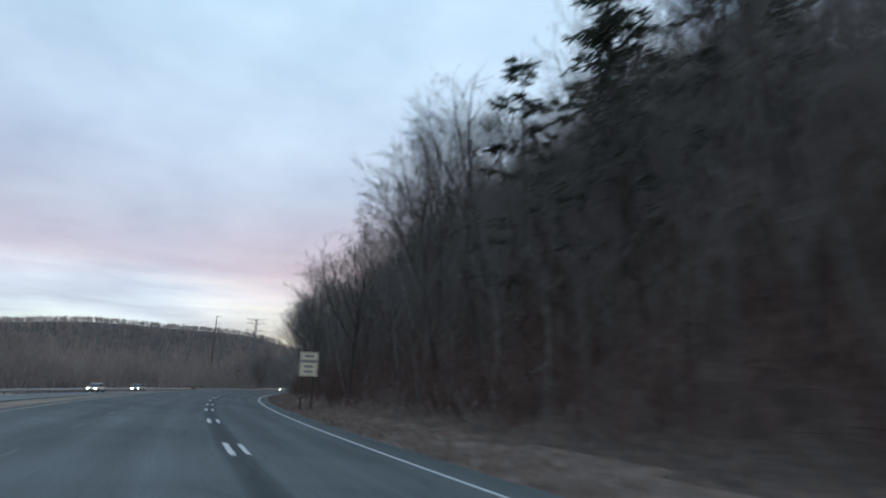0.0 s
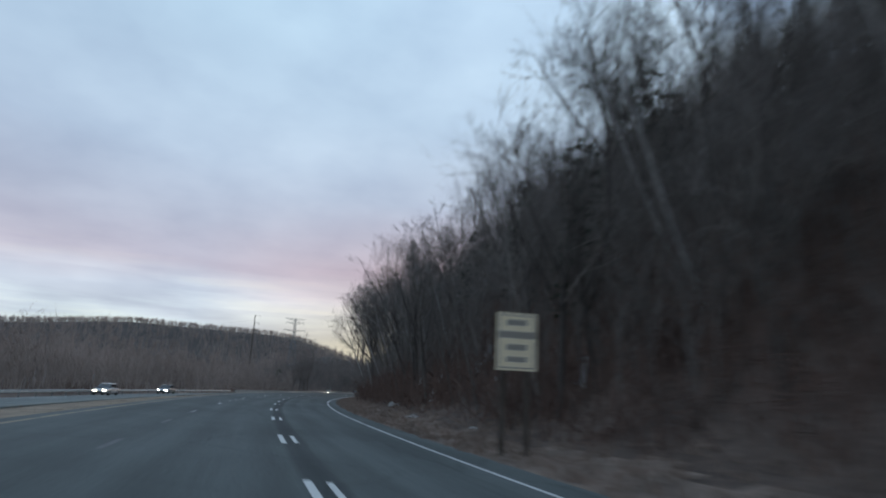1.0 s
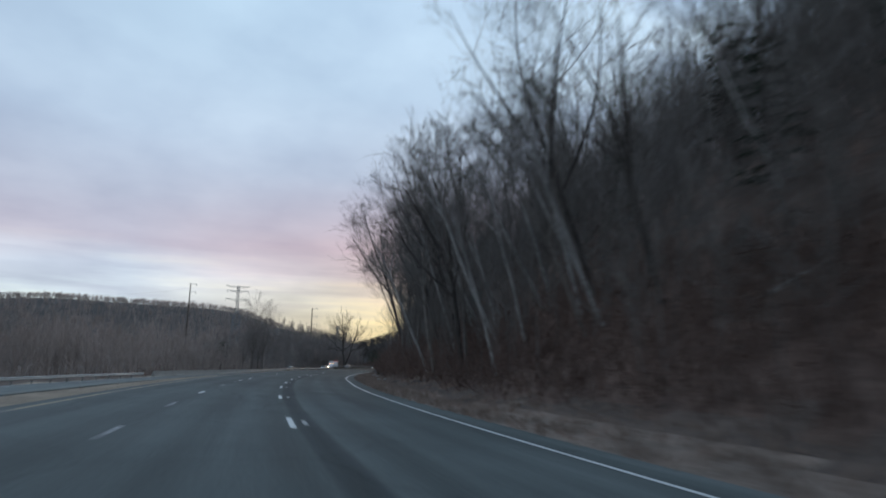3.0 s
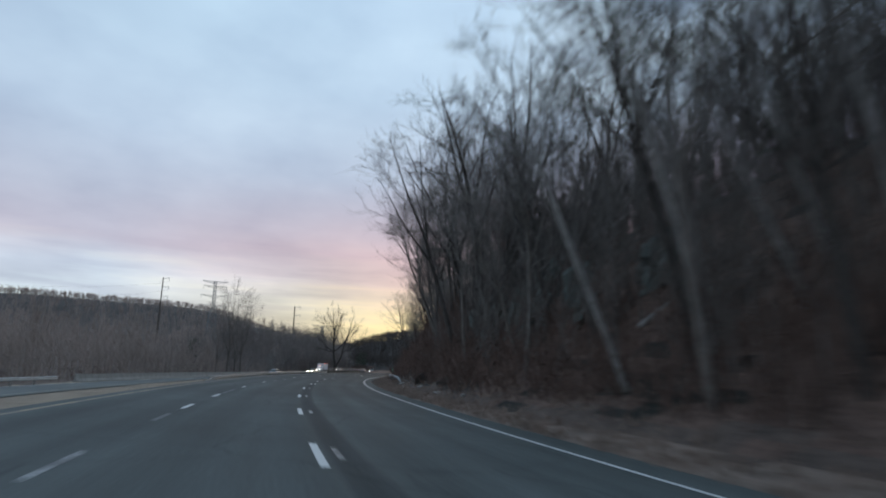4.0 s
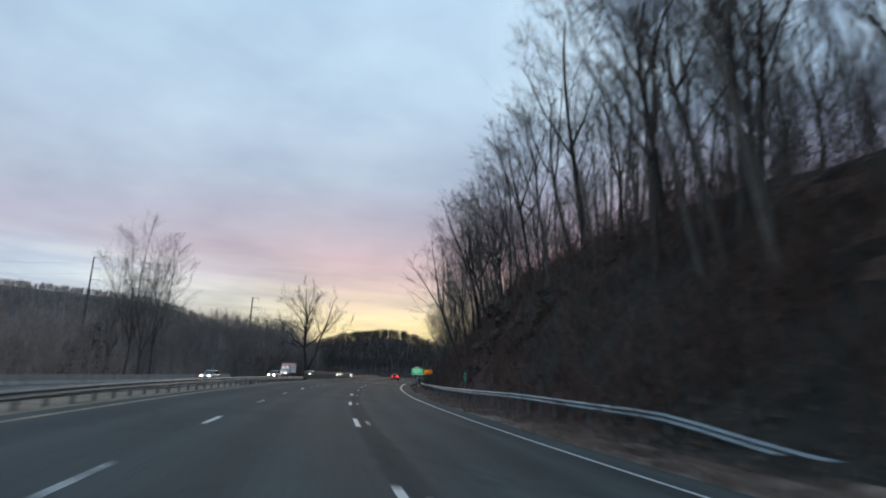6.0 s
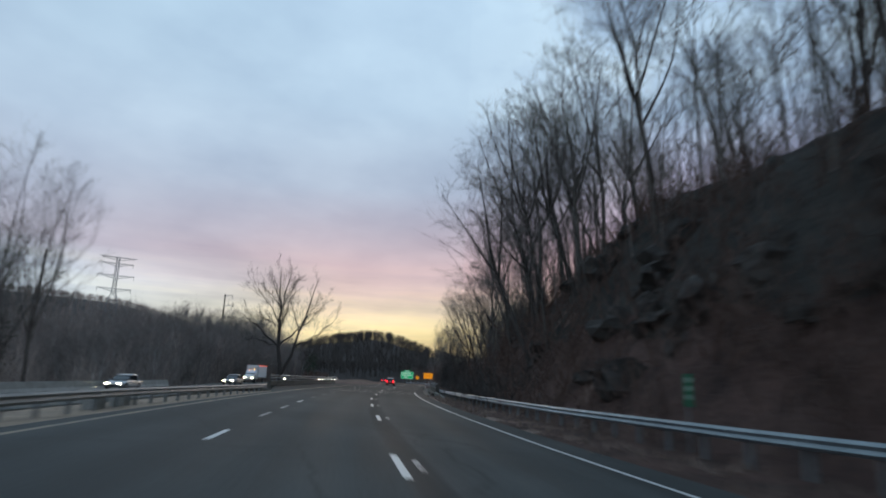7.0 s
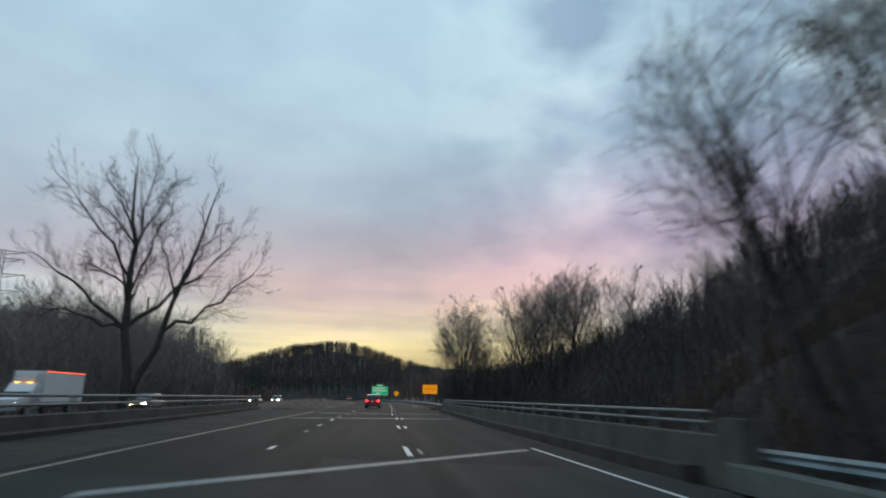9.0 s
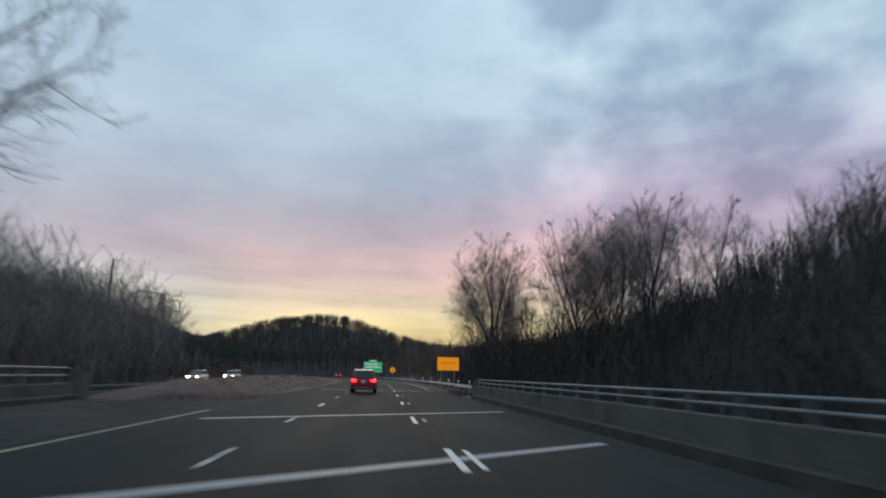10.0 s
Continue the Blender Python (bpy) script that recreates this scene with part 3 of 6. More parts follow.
def bare_tree(seed, height, girth, wide=0.32, base=0.32, leaders=4, part_at=0.45, limbs=6, subs=5, twigs=7, open_angle=0.80, twig=0.0085):
    """Trunk and crown of a leafless tree: a stem that parts into rising leaders, limbs, branches and fine twigs inside a rounded outline."""
    rng = random.Random(seed)
    trunk, crown = Tubes(), Tubes()
    dome = Dome(Vector((0, 0, height * (1 + base) / 2)), height * wide, height * (1 - base) / 2)
    split = part_at * rng.uniform(0.88, 1.12)
    stem = bent(rng, Vector((0, 0, -0.5)), Vector((rng.gauss(0, 0.04), rng.gauss(0, 0.04), 1)), height * split + 0.5, 6, 0.035, 0.05)
    rad = [girth * (1.3 if i == 0 else 1.0) * (1 - 0.36 * i / 6) for i in range(7)]
    trunk.add(stem, rad, 7)
    stems = [(stem, rad, 2, 0.72)]
    turn = rng.uniform(0, 6.28)
    for k in range(leaders):
        p, d = along(stem, (1.0, 0.99, 0.92, 0.84, 0.76)[k])
        a = turn + k * 2.4
        spread = (0.10 if k == 0 else rng.uniform(0.35, 0.70)) * open_angle / 0.8
        way = Vector((math.cos(a) * spread, math.sin(a) * spread, 1)).normalized()
        lead = bent(rng, p, way, dome.reach(p, way) * rng.uniform(0.9, 0.99), 6, 0.07, 0.035)
        r = girth * (0.44 if k else 0.55)
        rl = [r * (1 - 0.90 * i / 6) + 0.008 for i in range(7)]
        trunk.add(lead, rl, 5)
        stems.append((lead, rl, limbs, 0.14))
    for stem, rad, count, low in stems:
        for i in range(count):
            t = low + (0.97 - low) * (i + rng.random() * 0.9) / count
            p, d = along(stem, min(t, 0.98))
            way = rising(side_way(rng, d, open_angle * rng.uniform(0.7, 1.35)), 0.08)
            long = min(height * 0.30, dome.reach(p, way)) * rng.uniform(0.72, 1.0)
            limb = bent(rng, p, way, long, 4, 0.09, 0.05)
            r0 = max(0.014, rad[min(int(t * (len(rad) - 1)), len(rad) - 1)] * 0.32)
            crown.add(limb, [r0 * (1 - 0.84 * k / 4) + 0.004 for k in range(5)], 3)
            for j in range(subs):
                q, e = along(limb, 0.15 + 0.84 * (j + rng.random()) / subs)
                way = rising(side_way(rng, e, rng.uniform(0.4, 0.95)), 0.08)
                size = min(long * rng.uniform(0.32, 0.6) + 0.4, dome.reach(q, way) + 0.3)
                br = bent(rng, q, way, size, 2, 0.10, 0.05)
                rb = r0 * 0.30
                crown.add(br, [rb + 0.004, rb * 0.6 + 0.004, 0.003], 3)
                for _ in range(twigs):
                    a, g = along(br, 0.1 + 0.89 * rng.random())
                    crown.spike(a, a + rising(side_way(rng, g, rng.uniform(0.3, 0.85)), 0.08) * (0.25 + size * rng.uniform(0.25, 0.6)), twig)
    return trunk, crown


def tree_thing(name, tubes, bark, twig, label):
    ob = empty(name, Matrix(), label, "tree")
    for nm, t, mat in (("trunk", tubes[0], bark), ("crown", tubes[1], twig)):
        o = new(nm, t.mesh(nm, mat))
        o.parent = ob
    return ob


def evergreen(seed, height, girth):
    """Trunk and crown of a hemlock: drooping boughs set with needle sprays."""
    rng = random.Random(seed)
    trunk, crown = Tubes(), Tubes()
    stem = bent(rng, Vector((0, 0, -0.5)), Vector((0, 0, 1)), height + 0.5, 8, 0.02, 0.03)
    trunk.add(stem, [girth * (1 - 0.95 * i / 8) + 0.01 for i in range(9)], 6)
    for i in range(46):
        t = 0.12 + 0.86 * (i + rng.random()) / 46
        p, d = along(stem, t)
        long = height * 0.27 * (1.05 - t) ** 0.8 * rng.uniform(0.65, 1.2) + 0.4
        a = rng.uniform(0, 6.28)
        limb = bent(rng, p, Vector((math.cos(a), math.sin(a), 0.12)), long, 4, 0.07, -0.06)
        trunk.add(limb, [0.04, 0.03, 0.022, 0.014, 0.006], 3)
        for j in range(16):
            q, e = along(limb, 0.12 + 0.88 * rng.random())
            way = side_way(rng, e, rng.uniform(0.5, 1.1))
            way.z = way.z * 0.4 - 0.12
            w = rng.uniform(0.5, 1.15) * (0.6 + 0.5 * (1 - t))
            spray = bent(rng, q, way, w, 2, 0.15, -0.05)
            crown.add(spray, [0.03, 0.085 * w + 0.03, 0.01], 3)
            for _ in range(1):
                b, g = along(spray, 0.2 + 0.7 * rng.random())
                crown.add(bent(rng, b, side_way(rng, g, 0.8), w * 0.5, 1, 0.1), [0.035, 0.008], 3)
    return trunk, crown


def slope_pose(s, off, lean, turn, scale):
    """Foot on the ground, leaning towards the road by some degrees."""
    h = heading(s)
    axis = Vector((math.sin(h), math.cos(h), 0))
    m = Matrix.Translation(road(s, off, ground_z(s, off) - 0.1)) @ Matrix.Rotation(radians(-lean), 4, axis)
    return m @ Matrix.Rotation(turn, 4, "Z") @ Matrix.Scale(scale, 4)


KINDS = [tree_thing("bare_tree", bare_tree(11, 15, 0.16), BARK, TWIG, "leafless grey-barked tree on the wooded bank"),
         tree_thing("bare_tree", bare_tree(12, 17, 0.19, wide=0.29), DARK_BARK, TWIG, "tall leafless dark-barked tree on the wooded bank"),
         tree_thing("bare_tree", bare_tree(13, 13, 0.11, wide=0.30, base=0.28, leaders=3, limbs=7), BARK, TWIG, "slender leafless tree on the wooded bank"),
         tree_thing("bare_tree", bare_tree(14, 18, 0.20, wide=0.36, leaders=5, open_angle=0.9), DARK_BARK, TWIG, "broad leafless dark tree with spreading limbs"),
         tree_thing("bare_tree", bare_tree(15, 15, 0.11, wide=0.22, base=0.42, leaders=3, part_at=0.6, limbs=7), BARK, TWIG, "thin leafless pole-like tree on the wooded bank"),
         tree_thing("birch_tree", bare_tree(16, 15, 0.14, wide=0.18, base=0.45, leaders=3, part_at=0.62, limbs=6), PALE_BARK, TWIG, "pale-trunked leafless tree leaning over the bank")]
FIR = tree_thing("evergreen_tree", evergreen(21, 16, 0.22), DARK_BARK, NEEDLES, "dark green hemlock with drooping boughs on the bank")
used = set()


def plant(kind, m, group="trees on the wooded bank"):
    """The first use takes the built tree itself, later ones are copies."""
    if kind not in used:
        used.add(kind)
        kind.matrix_basis = m
        return tagged(kind, group=group)
    return copy_thing(kind, m @ Matrix.Diagonal(tuple(1 / c for c in kind.scale) + (1,)))


rng = random.Random(5)
spots = []


def free(s, off, gap):
    if any(abs(s - a) < gap and abs(off - b) < gap for a, b in spots):
        return False
    spots.append((s, off))
    return True


# the front rows on the bank, leaning out over the slope
LEAN_AT, LEAN = [60, 110, 150, 176, 200, 225, 250, 280], [8, 16, 14, 9, 10, 14, 15, 8]
tries = 0
count = 0
while count < 195 and tries < 6000:
    tries += 1
    s = rng.uniform(4, 302)
    low = lerp(s, [0, 140, 170, 205, 235, 285, 300], [11.0, 11.2, 13, 14.5, 16.5, 15.5, 11.5])
    off = low + 24 * rng.random() ** 1.8
    if not free(s, off, 1.7):
        continue
    steep = smooth(0, 1, 1 - abs(off - 16) / 12)
    lean = rng.gauss(lerp(s, LEAN_AT, LEAN), 6) * steep + rng.gauss(0, 2)
    lean = max(-4, min(lerp(s, LEAN_AT, LEAN) + 6, lean))
    r = rng.random()
    if 85 < s < 165 and r < 0.22 and off < 24:
        kind, lean = KINDS[5], lean + 9
    else:
        kind = KINDS[int(rng.random() * 5)]
    plant(kind, slope_pose(s, off, lean, rng.uniform(0, 6.28), rng.uniform(0.75, 1.15) * (1.35 if 170 < s < 290 else 0.84 if s < 95 and off < 19 else 1.05)))
    count += 1
for s, off, ln, k in ((119, 14.5, 24, 0.9), (123, 15.5, 20, 1.0), (126, 17.5, 26, 1.0), (128, 14.2, 18, 0.8), (131, 16.8, 25, 1.05), (133, 18, 22, 1.0), (137, 15.5, 19, 0.95),
                      (141, 17, 23, 1.0), (146, 16, 15, 0.9), (103, 15, 17, 0.9), (94, 17, 20, 1.0), (52, 17, 18, 1.0), (57, 19.5, 22, 1.05), (44, 20, 17, 1.1)):
    plant(KINDS[5], slope_pose(s, off, ln, s * 1.3, k))
for s, off, ln, k in ((40, 18.5, 6, 1.15), (45, 19.5, 7, 1.2), (49, 18, 6, 1.05), (53, 20.5, 8, 1.15), (57, 18.5, 6, 1.0), (62, 21, 8, 1.1), (300, 14, 20, 0.8), (310, 15.5, 18, 0.85), (291, 15, 15, 1.0), (268, 15.5, 18, 0.95), (275, 14.5, 15, 0.8), (281, 13.2, 18, 0.68), (287, 14.5, 18, 0.8),
                      (294, 13.0, 16, 0.68), (298, 16.5, 14, 0.9), (303, 14.0, 10, 0.8), (311, 14, 10, 0.7)):
    plant(KINDS[int(s) % 3], slope_pose(s, off, ln, s * 1.7, k))
rng = random.Random(23)
for _ in range(26):
    s, off = rng.uniform(264, 316), 12.0 + 13 * rng.random() ** 1.4
    plant(KINDS[(0, 1, 2, 4)[int(rng.random() * 4)]], slope_pose(s, off, max(-2, rng.gauss(10, 6)), rng.uniform(0, 6.28), rng.uniform(0.75, 1.1)))
for s, off, k in ((24, 18.5, 1.1), (29, 23, 1.25), (21, 25, 1.3), (33, 18, 1.1), (27, 30, 1.3), (36, 27, 1.2), (63, 17, 0.5), (70, 21, 0.7), (78, 19, 0.55), (86, 23, 0.75), (93, 18.5, 0.5), (101, 22, 0.7), (66, 25, 0.8), (108, 24, 0.62), (113, 19.5, 0.5), (121, 25, 0.6), (97, 27, 0.8), (88, 29, 0.8), (129, 22, 0.5), (74, 28, 0.8), (150, 25, 0.5)):
    plant(FIR, slope_pose(s, off, 1, rng.uniform(0, 6), k), "evergreens on the bank")


def low_tree(tubes, rng, p, height, limbs=10, twigs=3, r=0.12):
    """A leafless tree of few sides with a rounded crown, for woods seen from far."""
    base = rng.uniform(0.22, 0.42)
    dome = Dome(p + Vector((0, 0, height * (1 + base) / 2)), height * rng.uniform(0.20, 0.32), height * (1 - base) / 2)
    stem = bent(rng, p, Vector((rng.gauss(0, 0.05), rng.gauss(0, 0.05), 1)), height * 0.9, 4, 0.04, 0.03)
    tubes.add(stem, [r, r * 0.8, r * 0.6, r * 0.35, 0.012], 3)
    for i in range(limbs):
        t = base * 0.9 + (0.97 - base * 0.9) * (i + rng.random()) / limbs
        q, d = along(stem, t)
        way = rising(side_way(rng, d, rng.uniform(0.4, 1.15)), 0.15)
        long = dome.reach(q, way) * rng.uniform(0.75, 1.0)
        limb = bent(rng, q, way, long, 2, 0.09, 0.06)
        tubes.add(limb, [r * 0.24, r * 0.15, 0.006], 3)
        for _ in range(twigs):
            b, e = along(limb, rng.uniform(0.12, 0.98))
            tubes.spike(b, b + rising(side_way(rng, e, rng.uniform(0.3, 0.8)), 0.2) * (0.4 + long * rng.uniform(0.2, 0.45)), r * 0.08 + 0.004)


def woods(name, seed, count, place, heights, mat, label, limbs=10, twigs=3, r=0.12):
    rng = random.Random(seed)
    tubes = Tubes()
    for _ in range(count):
        p = place(rng)
        low_tree(tubes, rng, p, rng.uniform(*heights), limbs, twigs, r)
    ob = new(name, tubes.mesh(name, mat, False))
    return tagged(ob, label, "woods", kind="stuff")


def by_road(s0, s1, o0, o1, power=1.0):
    def place(rng):
        s, o = rng.uniform(s0, s1), o0 + (o1 - o0) * rng.random() ** power
        return road(s, o, ground_z(s, o) - 0.2)
    return place


def far_tree(tubes, rng, p, height, limbs, r, wide=0.27):
    """The cheapest leafless tree, for hillsides hundreds of metres off and for thickets."""
    top = p + Vector((rng.gauss(0, 0.05), rng.gauss(0, 0.05), 1)) * height
    tubes.spike(p, p.lerp(top, 0.75), r * 0.8)
    dome = Dome(p.lerp(top, 0.6), height * wide, height * 0.42)
    for i in range(limbs):
        t = 0.2 + 0.65 * (i + rng.random()) / limbs
        q = p.lerp(top, t)
        d = side_way(rng, Vector((0, 0, 1)), rng.uniform(0.2, 1.0))
        tubes.spike(q, q + d * dome.reach(q, d) * rng.uniform(0.75, 1.05), r * 0.45)


def far_woods(name, seed, count, place, heights, label, limbs=13, r=0.26, mat=None, wide=0.27):
    rng = random.Random(seed)
    tubes = Tubes()
    for _ in range(count):
        far_tree(tubes, rng, place(rng), rng.uniform(*heights), limbs, r, wide)
    return tagged(new(name, tubes.mesh(name, mat or HAZY_WOOD, False)), label, "woods", kind="stuff")


def by_fan(head0, head1, near, far, power=1.0):
    """Places spread over a fan of headings from the middle of the road."""
    def place(rng):
        while True:
            a, d = radians(rng.uniform(head0, head1)), near + (far - near) * rng.random() ** power
            x, y = 30 + d * math.sin(a), 150 + d * math.cos(a)
            if clear_of_road(x, y) > 118:
                return Vector((x, y, far_z(x, y) - 1.0))
    return place


LEFT_WOODS_EDGE = -46.0
woods("saplings_on_bank", 30, 280, by_road(0, 190, 11.5, 40), (5, 10), TWIG, "thin leafless saplings crowding the bank", 10, 8, 0.05)
woods("woods_on_bank", 31, 420, by_road(-10, 300, 24, 66), (11, 18), TWIG, "leafless woods up the bank behind the front trees", 12, 7, 0.10)
woods("woods_behind_crest", 55, 160, by_road(160, 300, 19, 55), (13, 21), TWIG, "dark leafless woods standing behind the crest of the cut", 13, 10, 0.13)
woods("saplings_on_crest", 45, 120, by_road(176, 305, 15, 34, 1.2), (6, 12), TWIG, "thin leafless trees crowding the crest of the cut", 11, 9, 0.06)
far_woods("thicket_on_bank", 39, 3200, by_road(3, 178, 11.6, 58, 0.9), (4, 11), "dense leafless thicket covering the bank", 15, 0.06, TWIG)
far_woods("thicket_high_on_bank", 64, 1000, by_road(30, 150, 17, 46), (7, 13.5), "dense leafless undergrowth between the taller trees of the bank", 17, 0.06, TWIG, 0.3)
far_woods("thicket_behind_crest", 65, 320, by_road(165, 262, 22, 50), (7, 14), "dense leafless undergrowth behind the crest of the cut", 17, 0.06, TWIG, 0.3)
far_woods("thicket_over_ledge", 66, 110, by_road(166, 186, 14, 28), (4, 11), "dark leafless thicket over the rocky ledge", 18, 0.06, DARK_BARK, 0.3)
far_woods("thicket_beyond_bridge", 40, 2200, by_road(342, 455, 12, 95), (5, 10), "dense leafless thicket beyond the bridge", 14, 0.10, DARK_BARK)
far_woods("thicket_below_crest", 46, 420, by_road(283, 305, 12, 40), (3, 8), "dark leafless thicket at the end of the cut", 15, 0.06, TWIG)
far_woods("woods_road_end_right", 47, 1100, by_road(432, 598, 15, 118), (6, 13), "dark leafless woods below the hill ahead", 14, 0.15, BRUSH)
far_woods("thicket_left_end", 59, 1000, by_road(400, 482, LEFT_WOODS_EDGE + 1, -88), (9, 20), "dense leafless thicket beside the far end of the oncoming road", 19, 0.09, TWIG, 0.34)
far_woods("woods_road_end_left", 48, 700, by_road(440, 598, -122, -32), (3, 6), "leafless woods beside the far road", 14, 0.15, BRUSH)
far_woods("thicket_left", 44, 2200, by_road(60, 430, -36, -90, 1.2), (4, 13), "dense leafless thicket beyond the oncoming carriageway", 14, 0.11, HAZY_WOOD)
far_woods("thicket_left_bridge", 57, 1500, by_road(325, 440, -36, -84), (6, 14), "dense grey leafless thicket beyond the far side of the bridge", 15, 0.11, TWIG)
far_woods("thicket_in_grove", 62, 260, by_road(384, 414, 10, 48), (4.5, 9), "dark leafless thicket under the tall trees beyond the bridge", 16, 0.08, DARK_BARK, 0.33)
woods("woods_beyond_bridge", 32, 18, by_road(384, 440, 14, 34), (9, 13), DARK_BARK, "leafless trees beyond the bridge", 14, 12, 0.11)
woods("woods_left_tall", 49, 300, by_road(335, 450, -36, -80), (13, 19), TWIG, "tall grey leafless trees beyond the oncoming carriageway", 12, 10, 0.13)
woods("woods_left_end", 58, 230, by_road(400, 482, LEFT_WOODS_EDGE, -88), (18, 25), TWIG, "tall leafless trees beside the far end of the oncoming road", 12, 9, 0.16)
woods("woods_right_slope", 33, 360, by_road(318, 450, 40, 105), (8, 13.5), DARK_BARK, "dark leafless woods on the slope beyond the bridge", 13, 8, 0.14)
woods("woods_left", 34, 300, by_road(60, 470, -42, -125, 1.2), (10, 17), HAZY_WOOD, "grey leafless woods beyond the oncoming carriageway", 11, 7, 0.12)
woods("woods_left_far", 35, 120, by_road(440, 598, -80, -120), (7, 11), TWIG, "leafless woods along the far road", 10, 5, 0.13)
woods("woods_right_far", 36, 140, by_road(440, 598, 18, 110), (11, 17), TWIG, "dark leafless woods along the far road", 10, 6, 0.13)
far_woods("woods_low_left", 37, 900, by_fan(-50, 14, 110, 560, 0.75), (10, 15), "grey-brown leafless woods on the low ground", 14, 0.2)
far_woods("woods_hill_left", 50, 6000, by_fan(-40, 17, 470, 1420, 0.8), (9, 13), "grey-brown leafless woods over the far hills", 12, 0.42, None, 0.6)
far_woods("woods_hill_ahead", 38, 4000, by_fan(14, 42, 400, 740), (9, 10.8), "dark leafless woods on the hill ahead", 16, 0.24, DARK_BARK, 0.5)


def brush(name, seed, count, place, size, mat, label):
    """Tangled bare shrubs and saplings."""
    rng = random.Random(seed)
    tubes = Tubes()
    for _ in range(count):
        p = place(rng)
        for _ in range(5):
            h = rng.uniform(*size)
            stem = bent(rng, p + Vector((rng.gauss(0, 0.5), rng.gauss(0, 0.5), 0)), Vector((rng.gauss(0, 0.4), rng.gauss(0, 0.4), 1)), h, 2, 0.2)
            tubes.add(stem, [0.034, 0.022, 0.008], 3)
            for _ in range(3):
                q, d = along(stem, rng.uniform(0.25, 0.95))
                tubes.spike(q, q + side_way(rng, d, 0.8) * h * rng.uniform(0.2, 0.5), 0.02)
    ob = new(name, tubes.mesh(name, mat, False))
    return tagged(ob, label, "brush", kind="stuff")


brush("brush_on_bank", 41, 1250, by_road(0, 312, 10.4, 26, 1.2), (1.2, 3.8), BRUSH, "dense tangled bare brush on the bank")
brush("brush_at_start", 60, 1000, by_road(4, 100, 10.8, 21), (1.2, 3.2), BRUSH, "dense bare brush over the lower bank")
brush("brush_low_on_bank", 56, 900, by_road(95, 212, 10.8, 17.5), (0.8, 2.6), BRUSH, "low tangled brush at the foot of the bank")
brush("brush_left", 42, 200, by_road(60, 420, -30, -46), (1.0, 2.6), BRUSH, "bare brush beyond the oncoming carriageway")
brush("brush_beyond_bridge", 43, 420, by_road(312, 470, 11, 45), (2, 6.0), DARK_BARK, "bare brush beyond the bridge")
brush("brush_behind_rail", 63, 170, by_road(262, 302, 8.5, 10.8), (1.0, 2.8), DARK_BARK, "bare brush close behind the guard rail")
brush("brush_at_bridge_end", 67, 850, by_road(303, 348, 11, 48), (1.1, 3.2), BRUSH, "tangled bare brush on the slope where the cut ends")
brush("brush_on_cut", 51, 800, by_road(206, 303, 9.3, 19), (0.6, 2.2), BRUSH, "low tangled brush clinging to the cut bank")

# paler trunks at the edge of the woods beyond the oncoming road
rng = random.Random(71)
for k in range(18):
    s, off = rng.uniform(322, 428), -rng.uniform(37, 52)
    plant(KINDS[(0, 4, 5)[k % 3]], slope_pose(s, off, rng.gauss(0, 2), rng.uniform(0, 6.28), rng.uniform(0.8, 1.1)), "trees beyond the oncoming road")

# the rounded stand of tall trees beyond the bridge
GROVE = [tree_thing("bare_tree", bare_tree(61, 18, 0.17, wide=0.29, base=0.14, leaders=5, part_at=0.26, limbs=9, subs=7, twigs=11, open_angle=0.86, twig=0.009), DARK_BARK, TWIG, "full-crowned leafless tree with many rising stems beyond the bridge"),
         tree_thing("bare_tree", bare_tree(62, 19, 0.18, wide=0.27, base=0.16, leaders=5, part_at=0.32, limbs=9, subs=7, twigs=11, open_angle=0.84, twig=0.009), DARK_BARK, TWIG, "tall round-crowned leafless tree beyond the bridge")]
rng = random.Random(17)
for k, (x, y, size) in enumerate(((138.8, 364.4, 1.12), (146.6, 357.9, 1.17), (152.6, 355.8, 1.26), (154.0, 349.6, 1.15), (157.7, 364.2, 1.21), (162.4, 357.8, 1.15), (149.6, 373.1, 0.92), (167.8, 348.8, 0.98), (142.3, 369.8, 0.98), (158.4, 354.2, 1.15), (149.8, 361.7, 1.12), (155.5, 359.4, 1.15), (141.0, 366.5, 0.98), (137.5, 361.5, 1.0), (150.6, 352.6, 1.05), (160.2, 361.0, 1.1), (164.5, 353.0, 1.0))):
    i = int(np.hypot(_x - x, _y - y).argmin())
    off = (x - _x[i]) * math.cos(_h[i]) - (y - _y[i]) * math.sin(_h[i])
    plant(GROVE[k % 2], Matrix.Translation((x, y, ground_z(float(_s[i]), float(off)) - 0.1)) @ Matrix.Rotation(rng.uniform(0, 6.28), 4, "Z") @ Matrix.Scale(size * 1.03, 4), "tall trees beyond the bridge")


def grass_tufts(name, seed, count, place, size, label, mat):
    """Clumps of dry bent blades."""
    rng = random.Random(seed)
    tubes = Tubes()
    for _ in range(count):
        p = place(rng)
        for _ in range(4):
            h = rng.uniform(*size)
            way = Vector((rng.gauss(0, 0.5), rng.gauss(0, 0.5), 1)).normalized()
            q = p + Vector((rng.gauss(0, 0.16), rng.gauss(0, 0.16), 0.08))
            tubes.spike(q, q + way * h, 0.028)
    return tagged(new(name, tubes.mesh(name, mat, False)), label, "grass", kind="stuff")


def by_verge(s0, s1, wide):
    def place(rng):
        s = rng.uniform(s0, s1)
        o = right_line(s) + 1.35 + wide * rng.random() ** 1.4 + 0.3 * noise.noise((s * 0.5, 0, 0))
        return road(s, o, ground_z(s, o) - 0.05)
    return place


